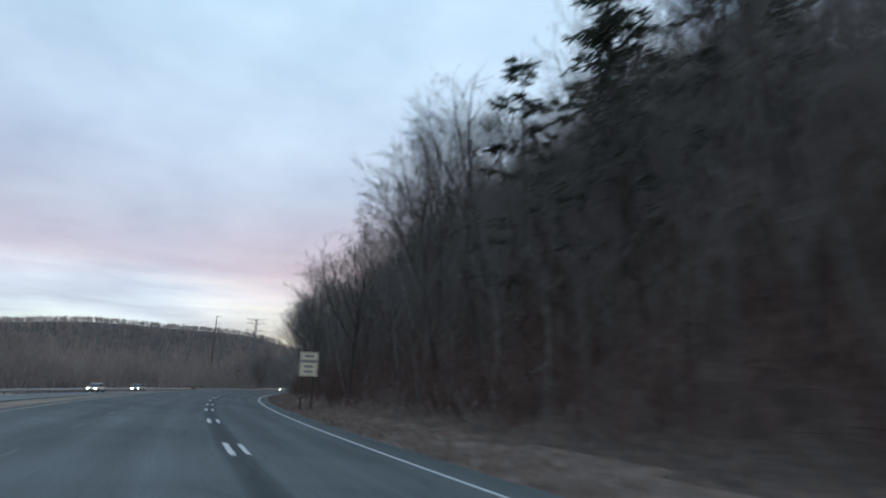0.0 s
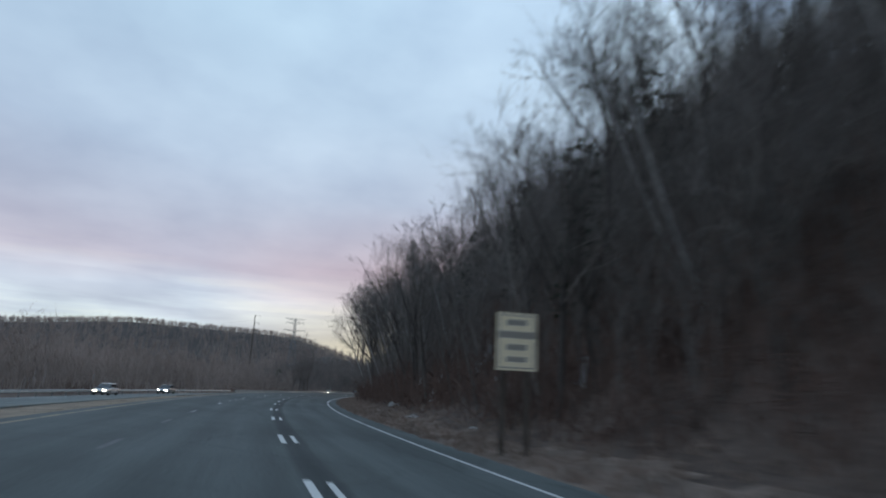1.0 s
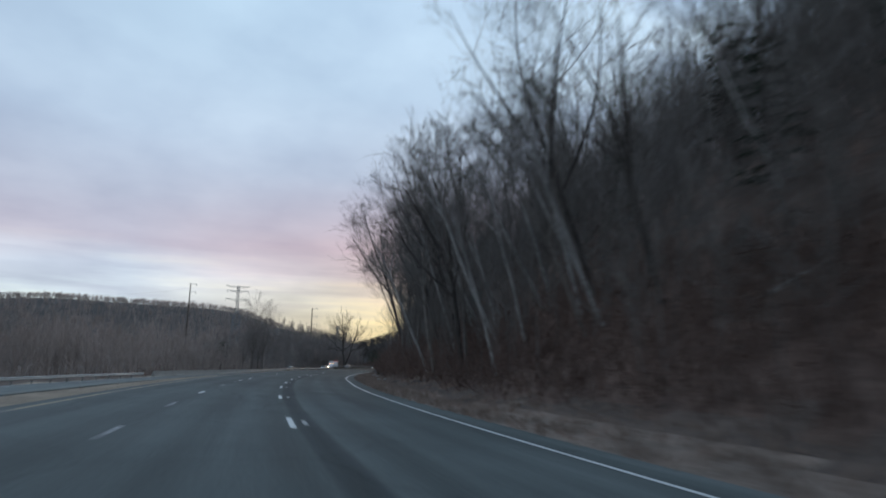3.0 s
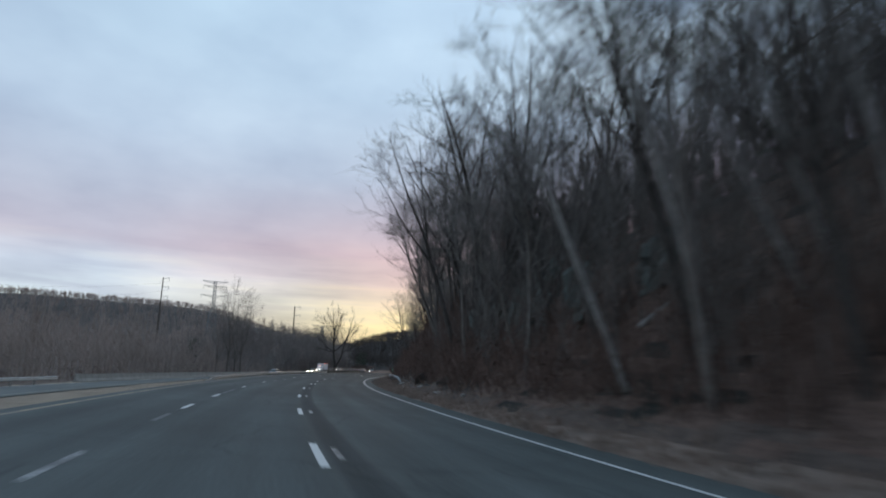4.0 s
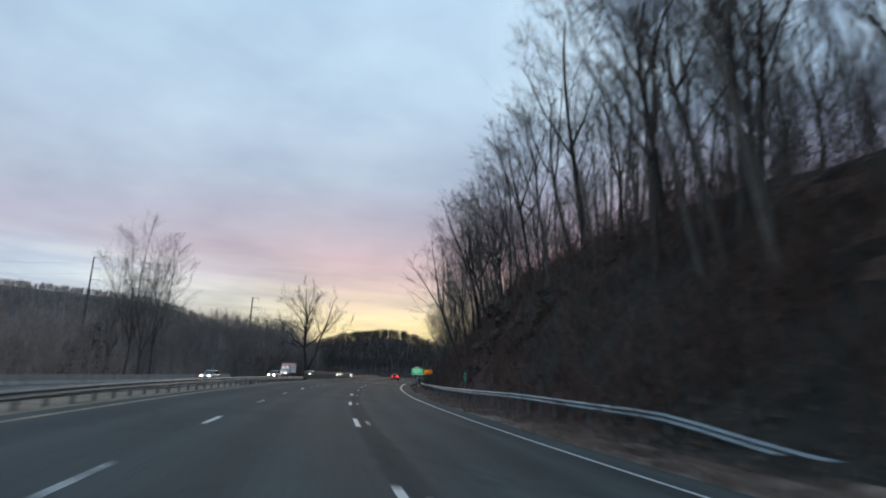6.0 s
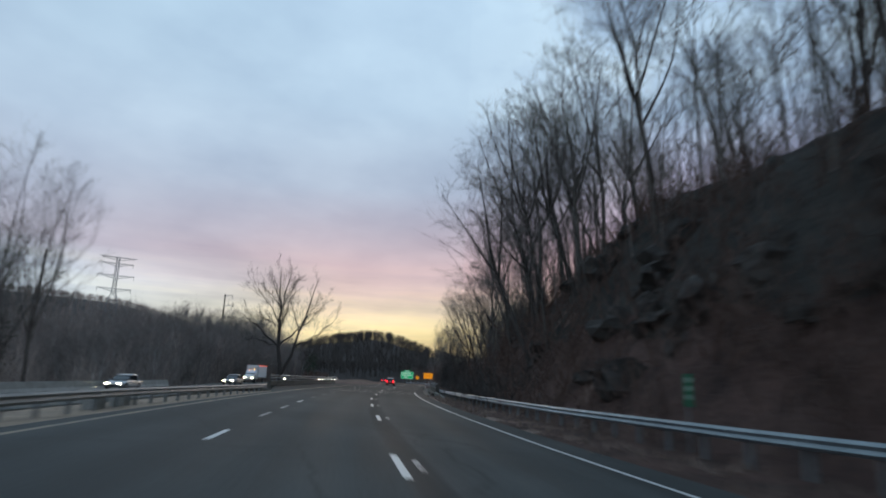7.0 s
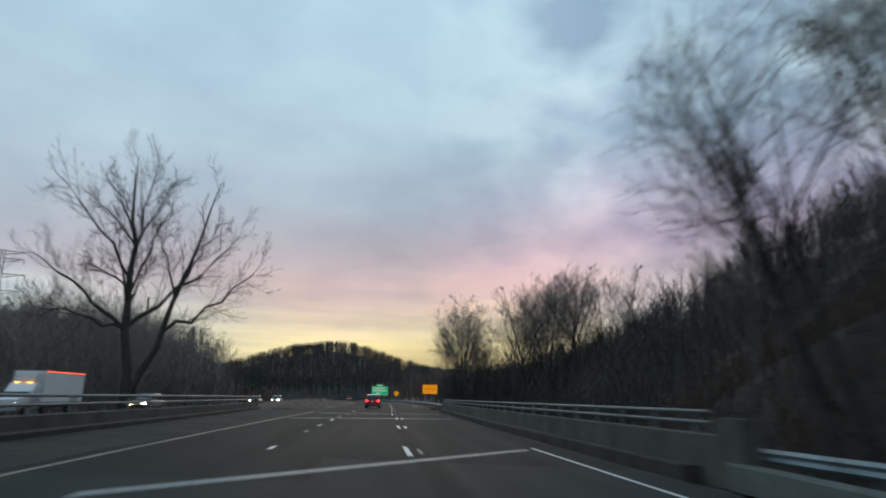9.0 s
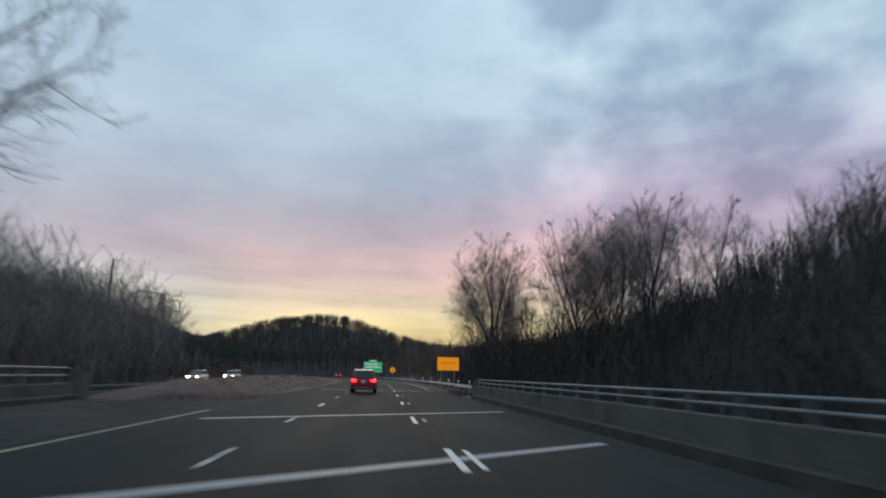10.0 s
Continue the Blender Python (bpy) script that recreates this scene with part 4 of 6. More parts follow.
grass_tufts("grass_on_verge", 52, 4200, by_verge(3, 215, 5.5), (0.10, 0.42), "dry brown grass tufts along the verge", GRASS)
grass_tufts("grass_below_cut", 53, 350, by_verge(205, 300, 4.0), (0.12, 0.45), "dry brown grass tufts around the guard rail", GRASS)
grass_tufts("grass_on_far_median", 61, 900, by_road(348, 430, -18, -8.5), (0.12, 0.4), "dry brown grass tufts on the median beyond the bridge", GRASS)
grass_tufts("grass_on_median", 54, 1500, by_road(60, 300, -12.4, -8.2), (0.08, 0.28), "dry brown grass tufts on the median", MOWN)


# ---- guard rails ----
W_BEAM = [(-0.015, 0.0), (0.03, 0.045), (0.055, 0.075), (0.02, 0.12), (0.0, 0.155), (0.02, 0.19), (0.055, 0.235), (0.03, 0.265), (-0.015, 0.31),
          (-0.025, 0.31), (0.02, 0.26), (0.042, 0.235), (0.008, 0.19), (-0.012, 0.155), (0.008, 0.12), (0.042, 0.075), (0.02, 0.05), (-0.025, 0.0)]


def guard_rail(name, s0, s1, off, top, side, label, group, first_low=True, last_low=False, step=1.905, mat=STEEL):
    """A corrugated beam on posts; side is the way the beam faces (-1 left, 1 right)."""
    thing = empty(name, Matrix(), label, "guard rail", group)
    n = int((s1 - s0) / step)
    marks = [s0 + step * i for i in range(n + 1)]

    def crown(s):
        z = top(s)
        if first_low:
            z -= 0.62 * (1 - smooth(0, 9, s - s0))
        if last_low:
            z -= 0.62 * (1 - smooth(0, 9, s1 - s))
        return z
    sweep("beam", [(s, off(s), crown(s) - 0.31) for s in marks], [(side * a, b) for a, b in W_BEAM], mat, thing)
    for i, s in enumerate(marks[1:-1]):
        bm = bmesh.new()
        box(bm, (0.10, 0.15, 1.5), (0, 0, -0.75), bevel=0.008)
        post = part("post", bm, OLD_STEEL, thing)
        post.matrix_basis = Matrix.Translation(road(s, off(s) - side * 0.21, crown(s) - 0.02)) @ Matrix.Rotation(-heading(s), 4, "Z")
        bm = bmesh.new()
        box(bm, (0.15, 0.10, 0.33), (0, 0, 0), bevel=0.01)
        block = part("block", bm, WOOD_POST, thing)
        block.matrix_basis = Matrix.Translation(road(s, off(s) - side * 0.095, crown(s) - 0.165)) @ Matrix.Rotation(-heading(s), 4, "Z")
        if i % 4 == 1:
            bm = bmesh.new()
            box(bm, (0.03, 0.02, 0.10), (0, 0, 0), bevel=0.004)
            tab = part("reflector", bm, REFLECTOR, thing, "small white reflector tab")
            tab.matrix_basis = Matrix.Translation(road(s, off(s) + side * 0.02, crown(s) - 0.14)) @ Matrix.Rotation(-heading(s), 4, "Z")
    return thing


REFLECTOR = plain("white reflector", (0.85, 0.85, 0.82), 0.3)
guard_rail("guard_rail", 200, 303, lambda s: lerp(s, [200, 212, 222, 236, 250, 303], [9.9, 9.3, 9.0, 8.5, 8.3, 7.45]), lambda s: lerp(s, [200, 212, 222, 236, 250, 303], [0.72, 0.76, 0.82, 0.68, 0.58, 0.46]), -1,
           "galvanised steel guard rail below the cut bank", "roadside guard rails")
guard_rail("guard_rail", 180, 279, lambda s: -9.3, lambda s: lerp(s, [180, 192, 215, 245, 279], [0.55, 0.5, 0.72, 0.8, 0.68]), 1,
           "dull galvanised steel guard rail along the median", "roadside guard rails", mat=OLD_STEEL)
guard_rail("guard_rail", 383, 540, lambda s: 7.6, lambda s: 0.6, -1, "galvanised steel guard rail beyond the bridge", "roadside guard rails", False, False, 3.81)
guard_rail("guard_rail", 30, 193, lambda s: -24.5, lambda s: 0.12, 1, "galvanised guard rail beside the oncoming carriageway", "roadside guard rails", True, False, 3.81)


PALE_CONCRETE = two_scale("pale precast concrete", (0.20, 0.20, 0.187), (0.36, 0.36, 0.34), 1.1, 0.1, 0.85, bump=0.3, dist=0.01)


# ---- concrete barrier beside the oncoming carriageway ----
def jersey(s, long, off, z):
    prof = [(-0.30, 0), (-0.30, 0.08), (-0.14, 0.33), (-0.08, 0.81), (0.08, 0.81), (0.14, 0.33), (0.30, 0.08), (0.30, 0)]
    ob = sweep("barrier_segment", [(s, off, z), (s + long - 0.03, off, z)], prof, PALE_CONCRETE)
    return tagged(ob, "pale precast concrete barrier segment beside the road", "barrier", "concrete barrier segments")


for i in range(30):
    jersey(194 + 3.66 * i, 3.66, opp_out(194 + 3.66 * i) - 0.8, opp(194 + 3.66 * i, opp_out(194 + 3.66 * i)) + 0.02)


# loose concrete blocks behind the median rail
for s in (246.0, 248.4):
    bm = bmesh.new()
    box(bm, (0.5, 0.95, 0.75), (0, 0, 0.28), bevel=0.04)
    ob = part("concrete_block", bm, PALE_CONCRETE, None)
    ob.matrix_basis = Matrix.Translation(road(s, -10.0, ground_z(s, -10.0))) @ Matrix.Rotation(-heading(s), 4, "Z")
    tagged(ob, "pale concrete block standing behind the median rail", "concrete block", "blocks behind the median rail")


# ---- the bridge ----
def sweep_line(name, a, b, n, profile, mat, parent):
    """A profile of (sideways, up) carried straight from a to b."""
    a, b = Vector(a), Vector(b)
    d = (b - a).normalized()
    side = Vector((d.y, -d.x, 0)).normalized()
    verts = [a.lerp(b, i / n) + side * u + Vector((0, 0, v)) for i in range(n + 1) for u, v in profile]
    m = len(profile)
    faces = [(j * m + i, j * m + (i + 1) % m, (j + 1) * m + (i + 1) % m, (j + 1) * m + i) for j in range(n) for i in range(m)]
    faces += [tuple(range(m - 1, -1, -1)), tuple(range(len(verts) - m, len(verts)))]
    return mesh_object(name, verts, faces, mat, parent)


def parapet(a, b, foot, top, face, ends=(True, True), mat=None):
    """A concrete wall with two steel rails, from a to b; face is the side of the carriageway (-1 left, 1 right)."""
    a, b = Vector(a), Vector(b)
    mat = mat or CONCRETE
    long = (b - a).length
    turn = Matrix.Rotation(-math.atan2((b - a).x, (b - a).y), 4, "Z")
    at = lambda d: a.lerp(b, d / long)
    wall = empty("parapet", Matrix(), "weathered concrete parapet with two steel rails on the bridge", "parapet", "bridge parapets")
    mark = 0.0
    while mark < long - 1:
        end = min(mark + 9.0, long)
        sweep_line("panel", at(mark), at(end - 0.02), 4, [(-0.18, foot - 0.5), (-0.18, top - 0.03), (-0.15, top), (0.15, top), (0.18, top - 0.03), (0.18, foot - 0.5)], mat, wall)
        mark = end
    kerb = [(-0.25, foot - 0.5), (-0.25, foot + 0.17), (-0.22, foot + 0.2), (0.22, foot + 0.2), (0.25, foot + 0.17), (0.25, foot - 0.5)]
    sweep_line("kerb", at(0.8 if ends[0] else 0), at(long - (0.8 if ends[1] else 0)), 12, [(u + face * 0.44, v) for u, v in kerb], STAINED, wall)
    ring = [(0.05 * math.cos(k), 0.05 * math.sin(k)) for k in np.arange(0, 6.28, 6.2832 / 8)]
    for up in (0.27, 0.53):
        sweep_line("rail", at(0.6 if ends[0] else 0), at(long - (0.6 if ends[1] else 0)), 2, [(u, v + top + up) for u, v in ring], OLD_STEEL, wall)
    for d in np.arange(1.2, long, 2.44):
        bm = bmesh.new()
        box(bm, (0.09, 0.10, 0.5), (0, 0, 0.24), bevel=0.01)
        box(bm, (0.2, 0.24, 0.03), (0, 0, 0.015), bevel=0.005)
        p = part("post", bm, OLD_STEEL, wall)
        p.matrix_basis = Matrix.Translation(at(d) + Vector((0, 0, top))) @ turn
    for d in [e for e, on in zip((-0.55, long + 0.5), ends) if on]:
        bm = bmesh.new()
        box(bm, (0.45, 1.2, 1.6), (0, 0, 0), bevel=0.06)
        p = part("end_block", bm, mat, wall, "taller concrete end block")
        p.matrix_basis = Matrix.Translation(a + (b - a) * (d / long) + Vector((0, 0, top + 0.4 - 0.8))) @ turn
    return wall


def build_bridge():
    ss = np.arange(303, 386, 4.0)
    slab = strip("bridge_deck", np.arange(281, 386, 4.0), lambda s: left_edge(s) - 0.9, 7.55, lambda s, o: deck(s, o) - 0.26, CONCRETE, cross=4, thick=0.9)
    tagged(slab, "concrete bridge deck under the asphalt", "bridge", kind="structure")
    slab = strip("bridge_deck_opposite", ss, lambda s: opp_out(s) - 1, lambda s: opp_in(s) + 1, lambda s, o: opp(s, o) - 0.26, CONCRETE, cross=2, thick=0.9)
    tagged(slab, "concrete bridge deck of the oncoming carriageway", "bridge", kind="structure")
    marks = [303.0, 328.0, 353.0, 377.0]
    for s0, s1 in zip(marks, marks[1:]):
        parapet(road(s0, 7.2), road(s1, 7.2), -0.26, 0.68, -1, (s0 == 303.0, s1 == 377.0))
    left = [(283.0, -10.2), (304.0, -10.5), (325.0, -11.2), (347.0, -12.6)]
    for a, b in zip(left, left[1:]):
        parapet(road(*a), road(*b), 0.34, 0.92, 1, (False, b[0] == 347.0), DAMP_CONCRETE)
    # dirt washed up along the foot of the median parapet
    def dirt_edge(s):
        return LEFT_LINE - 0.35 + 0.25 * noise.noise((s * 0.6, 0, 5)) + (left_edge(s) - LEFT_LINE + 0.5) * (1 - smooth(272, 288, s) * (1 - smooth(338, 348, s)))

    grit = strip("shoulder_dirt", np.arange(274, 348, 1.0), lambda s: left_edge(s) + 0.03, dirt_edge, lambda s, o: deck(s, o) + 0.006, CUT, highway, cross=4)
    grit.data.polygons.foreach_set("use_smooth", [True] * len(grit.data.polygons))
    # pale expansion joints across the carriageway
    for s, skew, wide in ((292.5, 1.32, 0.42), (303.0, 1.25, 0.42), (333.0, 1.0, 0.46), (346.0, 1.1, 0.46), (381.0, 1.05, 0.42)):
        verts, faces = [], []
        for i in range(13):
            off = LEFT_LINE - 1.6 + (right_line(s) + 2.0 - LEFT_LINE) * i / 12
            c = s + skew * (off + 1)
            jag = 0.05 * noise.noise((i * 1.7, s, 0))
            for d in (-wide / 2 + jag, wide / 2 + jag):
                verts.append(road(c + d, off, deck(s, off) + 0.005))
        for i in range(12):
            faces.append((2 * i, 2 * i + 2, 2 * i + 3, 2 * i + 1))
        ob = mesh_object("expansion_joint", verts, faces, JOINT, highway)
        tagged(ob, "pale concrete expansion joint")


def rail_kerb():
    """A low concrete kerb that tapers out under the guard rail before the parapet."""
    verts, faces = [], []
    for i in range(9):
        s, t = 302.2 - 12.5 * i / 8, i / 8
        off, top = 7.0 + 0.32 * t, 0.32 * (1 - t) ** 0.6 - 0.04
        base = deck(s, off)
        for a, b in ((-0.2, -0.3), (-0.2, top - 0.04), (-0.16, top), (0.16, top), (0.2, top - 0.04), (0.2, -0.3)):
            verts.append(road(s, off + a, base + 0.12 + b))
    for j in range(8):
        for i in range(6):
            k, l = j * 6 + i, j * 6 + (i + 1) % 6
            faces.append((k, k + 6, l + 6, l))
    faces += [tuple(range(6)), tuple(range(len(verts) - 1, len(verts) - 7, -1))]
    ob = mesh_object("kerb", verts, faces, two_scale("mossy concrete", (0.085, 0.095, 0.085), (0.20, 0.215, 0.195), 0.8, 0.1, 0.9, bump=0.4, dist=0.012))
    tagged(ob, "low concrete kerb tapering out under the guard rail", "kerb")


rail_kerb()
JOINT = paint_material("joint concrete", (0.44, 0.45, 0.44), 0.34)
build_bridge()


# ---- signs ----
# the warm light of headlights is put into the white sheeting's colour
SIGN_WHITE = two_scale("warm-lit white sign sheeting", (0.84, 0.74, 0.52), (0.92, 0.83, 0.62), 0.5, 0.05, 0.5, bump=0)
SIGN_BACK = two_scale("bare aluminium", (0.40, 0.41, 0.41), (0.5, 0.5, 0.5), 0.3, 0.05, 0.45, 0.6, bump=0)
# these sheetings and legends glow faintly in place of headlight they throw back
SIGN_GREEN = glowing("glowing green retroreflective sheeting", (0.02, 0.42, 0.16), 0.55)
SIGN_ORANGE = glowing("glowing orange retroreflective sheeting", (0.95, 0.32, 0.01), 0.55)
SIGN_YELLOW = glowing("glowing amber retroreflective sheeting", (0.95, 0.36, 0.01), 0.5)
INK = plain("dark sign legend", (0.05, 0.05, 0.05), 0.6)
GREY_INK = plain("grey sign legend", (0.33, 0.31, 0.27), 0.6)
LEGEND = glowing("glowing white retroreflective legend", (0.55, 0.75, 0.62), 0.5)


def facing(place, h, turn=0.0):
    """A pose whose front (-y) looks back along the heading h."""
    return Matrix.Translation(place) @ Matrix.Rotation(-h + radians(turn), 4, "Z")


def sign(name, place, h, size, low, face, label, bars=(), ink=INK, posts=2, tilt=0.0, border=None, post_mat=None, post_size=0.1):
    thing = empty(name, facing(place, h, tilt), label, "road sign")
    w, t = size
    bm = bmesh.new()
    box(bm, (w, 0.012, t), (0, 0, low + t / 2), bevel=0.004)
    panel = part("panel", bm, face, thing)
    bm = bmesh.new()
    box(bm, (w * 0.96, 0.01, t * 0.96), (0, 0.012, low + t / 2))
    for k in (0.25, 0.75):
        box(bm, (w * 0.94, 0.04, 0.06), (0, 0.03, low + t * k))
    part("backing", bm, SIGN_BACK, thing)
    if border:
        bm = bmesh.new()
        e = 0.03 * min(w, t)
        for x, z, a, b in ((0, low + t - 2 * e, w - 3 * e, e), (0, low + 2 * e, w - 3 * e, e), (-w / 2 + 2 * e, low + t / 2, e, t - 3 * e), (w / 2 - 2 * e, low + t / 2, e, t - 3 * e)):
            box(bm, (a, 0.004, b), (x, -0.008, z))
        part("border", bm, border, thing)
    for x, z, a, b in bars:
        bm = bmesh.new()
        box(bm, (a * w, 0.004, b * t), (x * w, -0.009, low + z * t))
        part("legend_bar", bm, ink, panel)
    for i in range(posts):
        x = (0 if posts == 1 else (-0.3 + 0.6 * i / (posts - 1)) * w)
        bm = bmesh.new()
        box(bm, (post_size, post_size, low + t * 0.9 + 1.0), (x, 0.05 + post_size / 2, (low + t * 0.9) / 2 - 0.5), bevel=0.008)
        part("post", bm, post_mat or STEEL, thing)
    return thing


sign("work_zone_sign", Vector((8.8, 48.6, -0.2)), heading(49) + 0.05, (1.4, 1.88), 2.55, SIGN_WHITE,
     "cream sign with four lines of lettering on two timber posts", [(0, 0.83, 0.50, 0.10), (0, 0.615, 0.95, 0.12), (0, 0.40, 0.50, 0.10), (0, 0.19, 0.50, 0.09)],
     GREY_INK, 2, 0, GREY_INK, WOOD_POST, 0.15)
sign("advance_sign", Vector((130.2, 362.2, 0.0)), heading(394), (2.5, 1.5), 2.1, SIGN_ORANGE, "plain orange work-zone sign on two posts",
     [(0, 0.55, 0.7, 0.12)], glowing("glowing faded orange legend", (0.75, 0.24, 0.01), 0.5), 2)
sign("exit_sign", Vector((202.7, 498.1, 0.0)), heading(545), (6.6, 3.6), 2.2, SIGN_GREEN, "green highway guide sign with white lettering and a tab on top",
     [(-0.05, 0.78, 0.7, 0.12), (0.0, 0.52, 0.8, 0.13), (-0.1, 0.24, 0.3, 0.12)], LEGEND, 3, 0, LEGEND, STEEL, 0.2)
sign("exit_tab_sign", Vector((202.2, 497.4, 0.0)), heading(545), (3.0, 0.7), 5.85, SIGN_GREEN, "small green tab above the guide sign", [(0, 0.5, 0.7, 0.5)], LEGEND, 1)
sign("warning_sign", Vector((180.7, 451.3, 0.0)), heading(495), (0.2, 0.2), 2.5, SIGN_YELLOW, "amber diamond warning sign on one post", (), INK, 1)
for ob in bpy.data.objects:
    if ob.name == "warning_sign":
        bm = bmesh.new()
        box(bm, (1.35, 0.014, 1.35), (0, -0.02, 2.75), Matrix.Rotation(radians(45), 3, "Y"), 0.02)
        d = part("diamond_panel", bm, SIGN_YELLOW, ob)
        bm = bmesh.new()
        box(bm, (0.16, 0.004, 0.8), (0, -0.03, 2.75))
        part("arrow_mark", bm, INK, d)
# a green mile marker behind the rail
mk = empty("mile_marker", facing(road(239.2, 8.9, ground_z(239.2, 8.9)), heading(236)), "narrow green marker plate on a steel post behind the rail", "road sign")
bm = bmesh.new()
box(bm, (0.22, 0.012, 0.95), (0, 0, 1.75), bevel=0.004)
pl = part("panel", bm, plain("green marker sheeting", (0.03, 0.24, 0.13), 0.4), mk)
for z in (2.05, 1.8, 1.55):
    bm = bmesh.new()
    box(bm, (0.16, 0.004, 0.14), (0, -0.009, z))
    part("legend_bar", bm, plain("pale green legend", (0.30, 0.55, 0.42), 0.5), pl)
bm = bmesh.new()
box(bm, (0.06, 0.04, 2.7), (0, 0.03, 0.85), bevel=0.004)
part("post", bm, STEEL, mk)
# white delineator posts beyond the bridge
for s in (382, 391, 400, 409, 419, 430, 442, 455, 470):
    d = empty("delineator", facing(road(s, 8.6 - (s - 382) * 0.01, deck(s, 8.5)), heading(s)), "thin white roadside delineator with a reflector", "delineator", "roadside delineators")
    bm = bmesh.new()
    box(bm, (0.09, 0.02, 1.3), (0, 0, 0.55), bevel=0.004)
    part("post", bm, SIGN_BACK, d)
    bm = bmesh.new()
    box(bm, (0.10, 0.012, 0.14), (0, -0.018, 1.12), bevel=0.004)
    # the reflector's own glow stands for returned headlight
    part("reflector", bm, glowing("glowing white reflector", (0.8, 0.8, 0.75), 0.7) if s == 382 else bpy.data.materials["glowing white reflector"], d)


# ---- vehicles ----
TYRE = plain("tyre rubber", (0.02, 0.02, 0.02), 0.9)
RIM = plain("alloy rim", (0.35, 0.36, 0.37), 0.35, 0.8)
GLASS = plain("dark tinted glass", (0.02, 0.024, 0.028), 0.08, 0.0, 0.6)
BLACK = plain("black trim", (0.025, 0.025, 0.027), 0.6)
PLATE = plain("blank number plate", (0.6, 0.62, 0.66), 0.5)
TAIL = glowing("lit red tail lamp", (1.0, 0.012, 0.018), 9.0)
HEAD = glowing("lit warm headlamp", (1.0, 0.86, 0.55), 40.0)
HEAD_W = glowing("lit white headlamp", (0.95, 0.98, 1.0), 40.0)
AMBER = glowing("lit amber marker lamp", (1.0, 0.38, 0.04), 6.0)


def paint(name, col):
    m, nt, b = material(name, 0.32, 0.3, 0.5)
    b.inputs["Base Color"].default_value = (*col, 1)
    b.inputs["Coat Weight"].default_value = 0.6
    return m


def loft(bm, sections):
    """Rings of (x, y, z), closed round and at both ends."""
    rings = [[bm.verts.new(p) for p in ring] for ring in sections]
    n = len(rings[0])
    for a, b in zip(rings, rings[1:]):
        for i in range(n):
            bm.faces.new((a[i], a[(i + 1) % n], b[(i + 1) % n], b[i]))
    bm.faces.new(list(reversed(rings[0])))
    bm.faces.new(rings[-1])
    bmesh.ops.recalc_face_normals(bm, faces=bm.faces)
    return bm


def hull(y, w, z0, z1, r=0.12):
    """A rounded cross-section of half-width w at the length y."""
    return [(-w + r, y, z0), (-w, y, z0 + r), (-w * 1.0, y, (z0 + z1) / 2), (-w * 0.97, y, z1 - r * 0.7), (-w + r * 1.3, y, z1),
            (w - r * 1.3, y, z1), (w * 0.97, y, z1 - r * 0.7), (w * 1.0, y, (z0 + z1) / 2), (w, y, z0 + r), (w - r, y, z0)]


def wheel(parent, x, y, r, wide):
    bm = bmesh.new()
    ring = [(r * 0.62, -wide / 2), (r * 0.93, -wide / 2), (r, -wide / 2 + 0.04), (r, wide / 2 - 0.04), (r * 0.93, wide / 2), (r * 0.62, wide / 2)]
    n = 20
    rows = [[bm.verts.new((px, q * math.cos(2 * math.pi * k / n), q * math.sin(2 * math.pi * k / n))) for q, px in ring] for k in range(n)]
    for k in range(n):
        a, b = rows[k], rows[(k + 1) % n]
        for i in range(len(ring)):
            bm.faces.new((a[i], a[(i + 1) % len(ring)], b[(i + 1) % len(ring)], b[i]))
    t = part("wheel", bm, TYRE, parent)
    t.matrix_basis = Matrix.Translation((x, y, r))
    bm = bmesh.new()
    rod(bm, (-wide * 0.42, 0, 0), (wide * 0.42, 0, 0), r * 0.62, sides=16)
    rod(bm, (-wide * 0.47, 0, 0), (wide * 0.47, 0, 0), r * 0.16, sides=10)
    part("rim", bm, RIM, t)


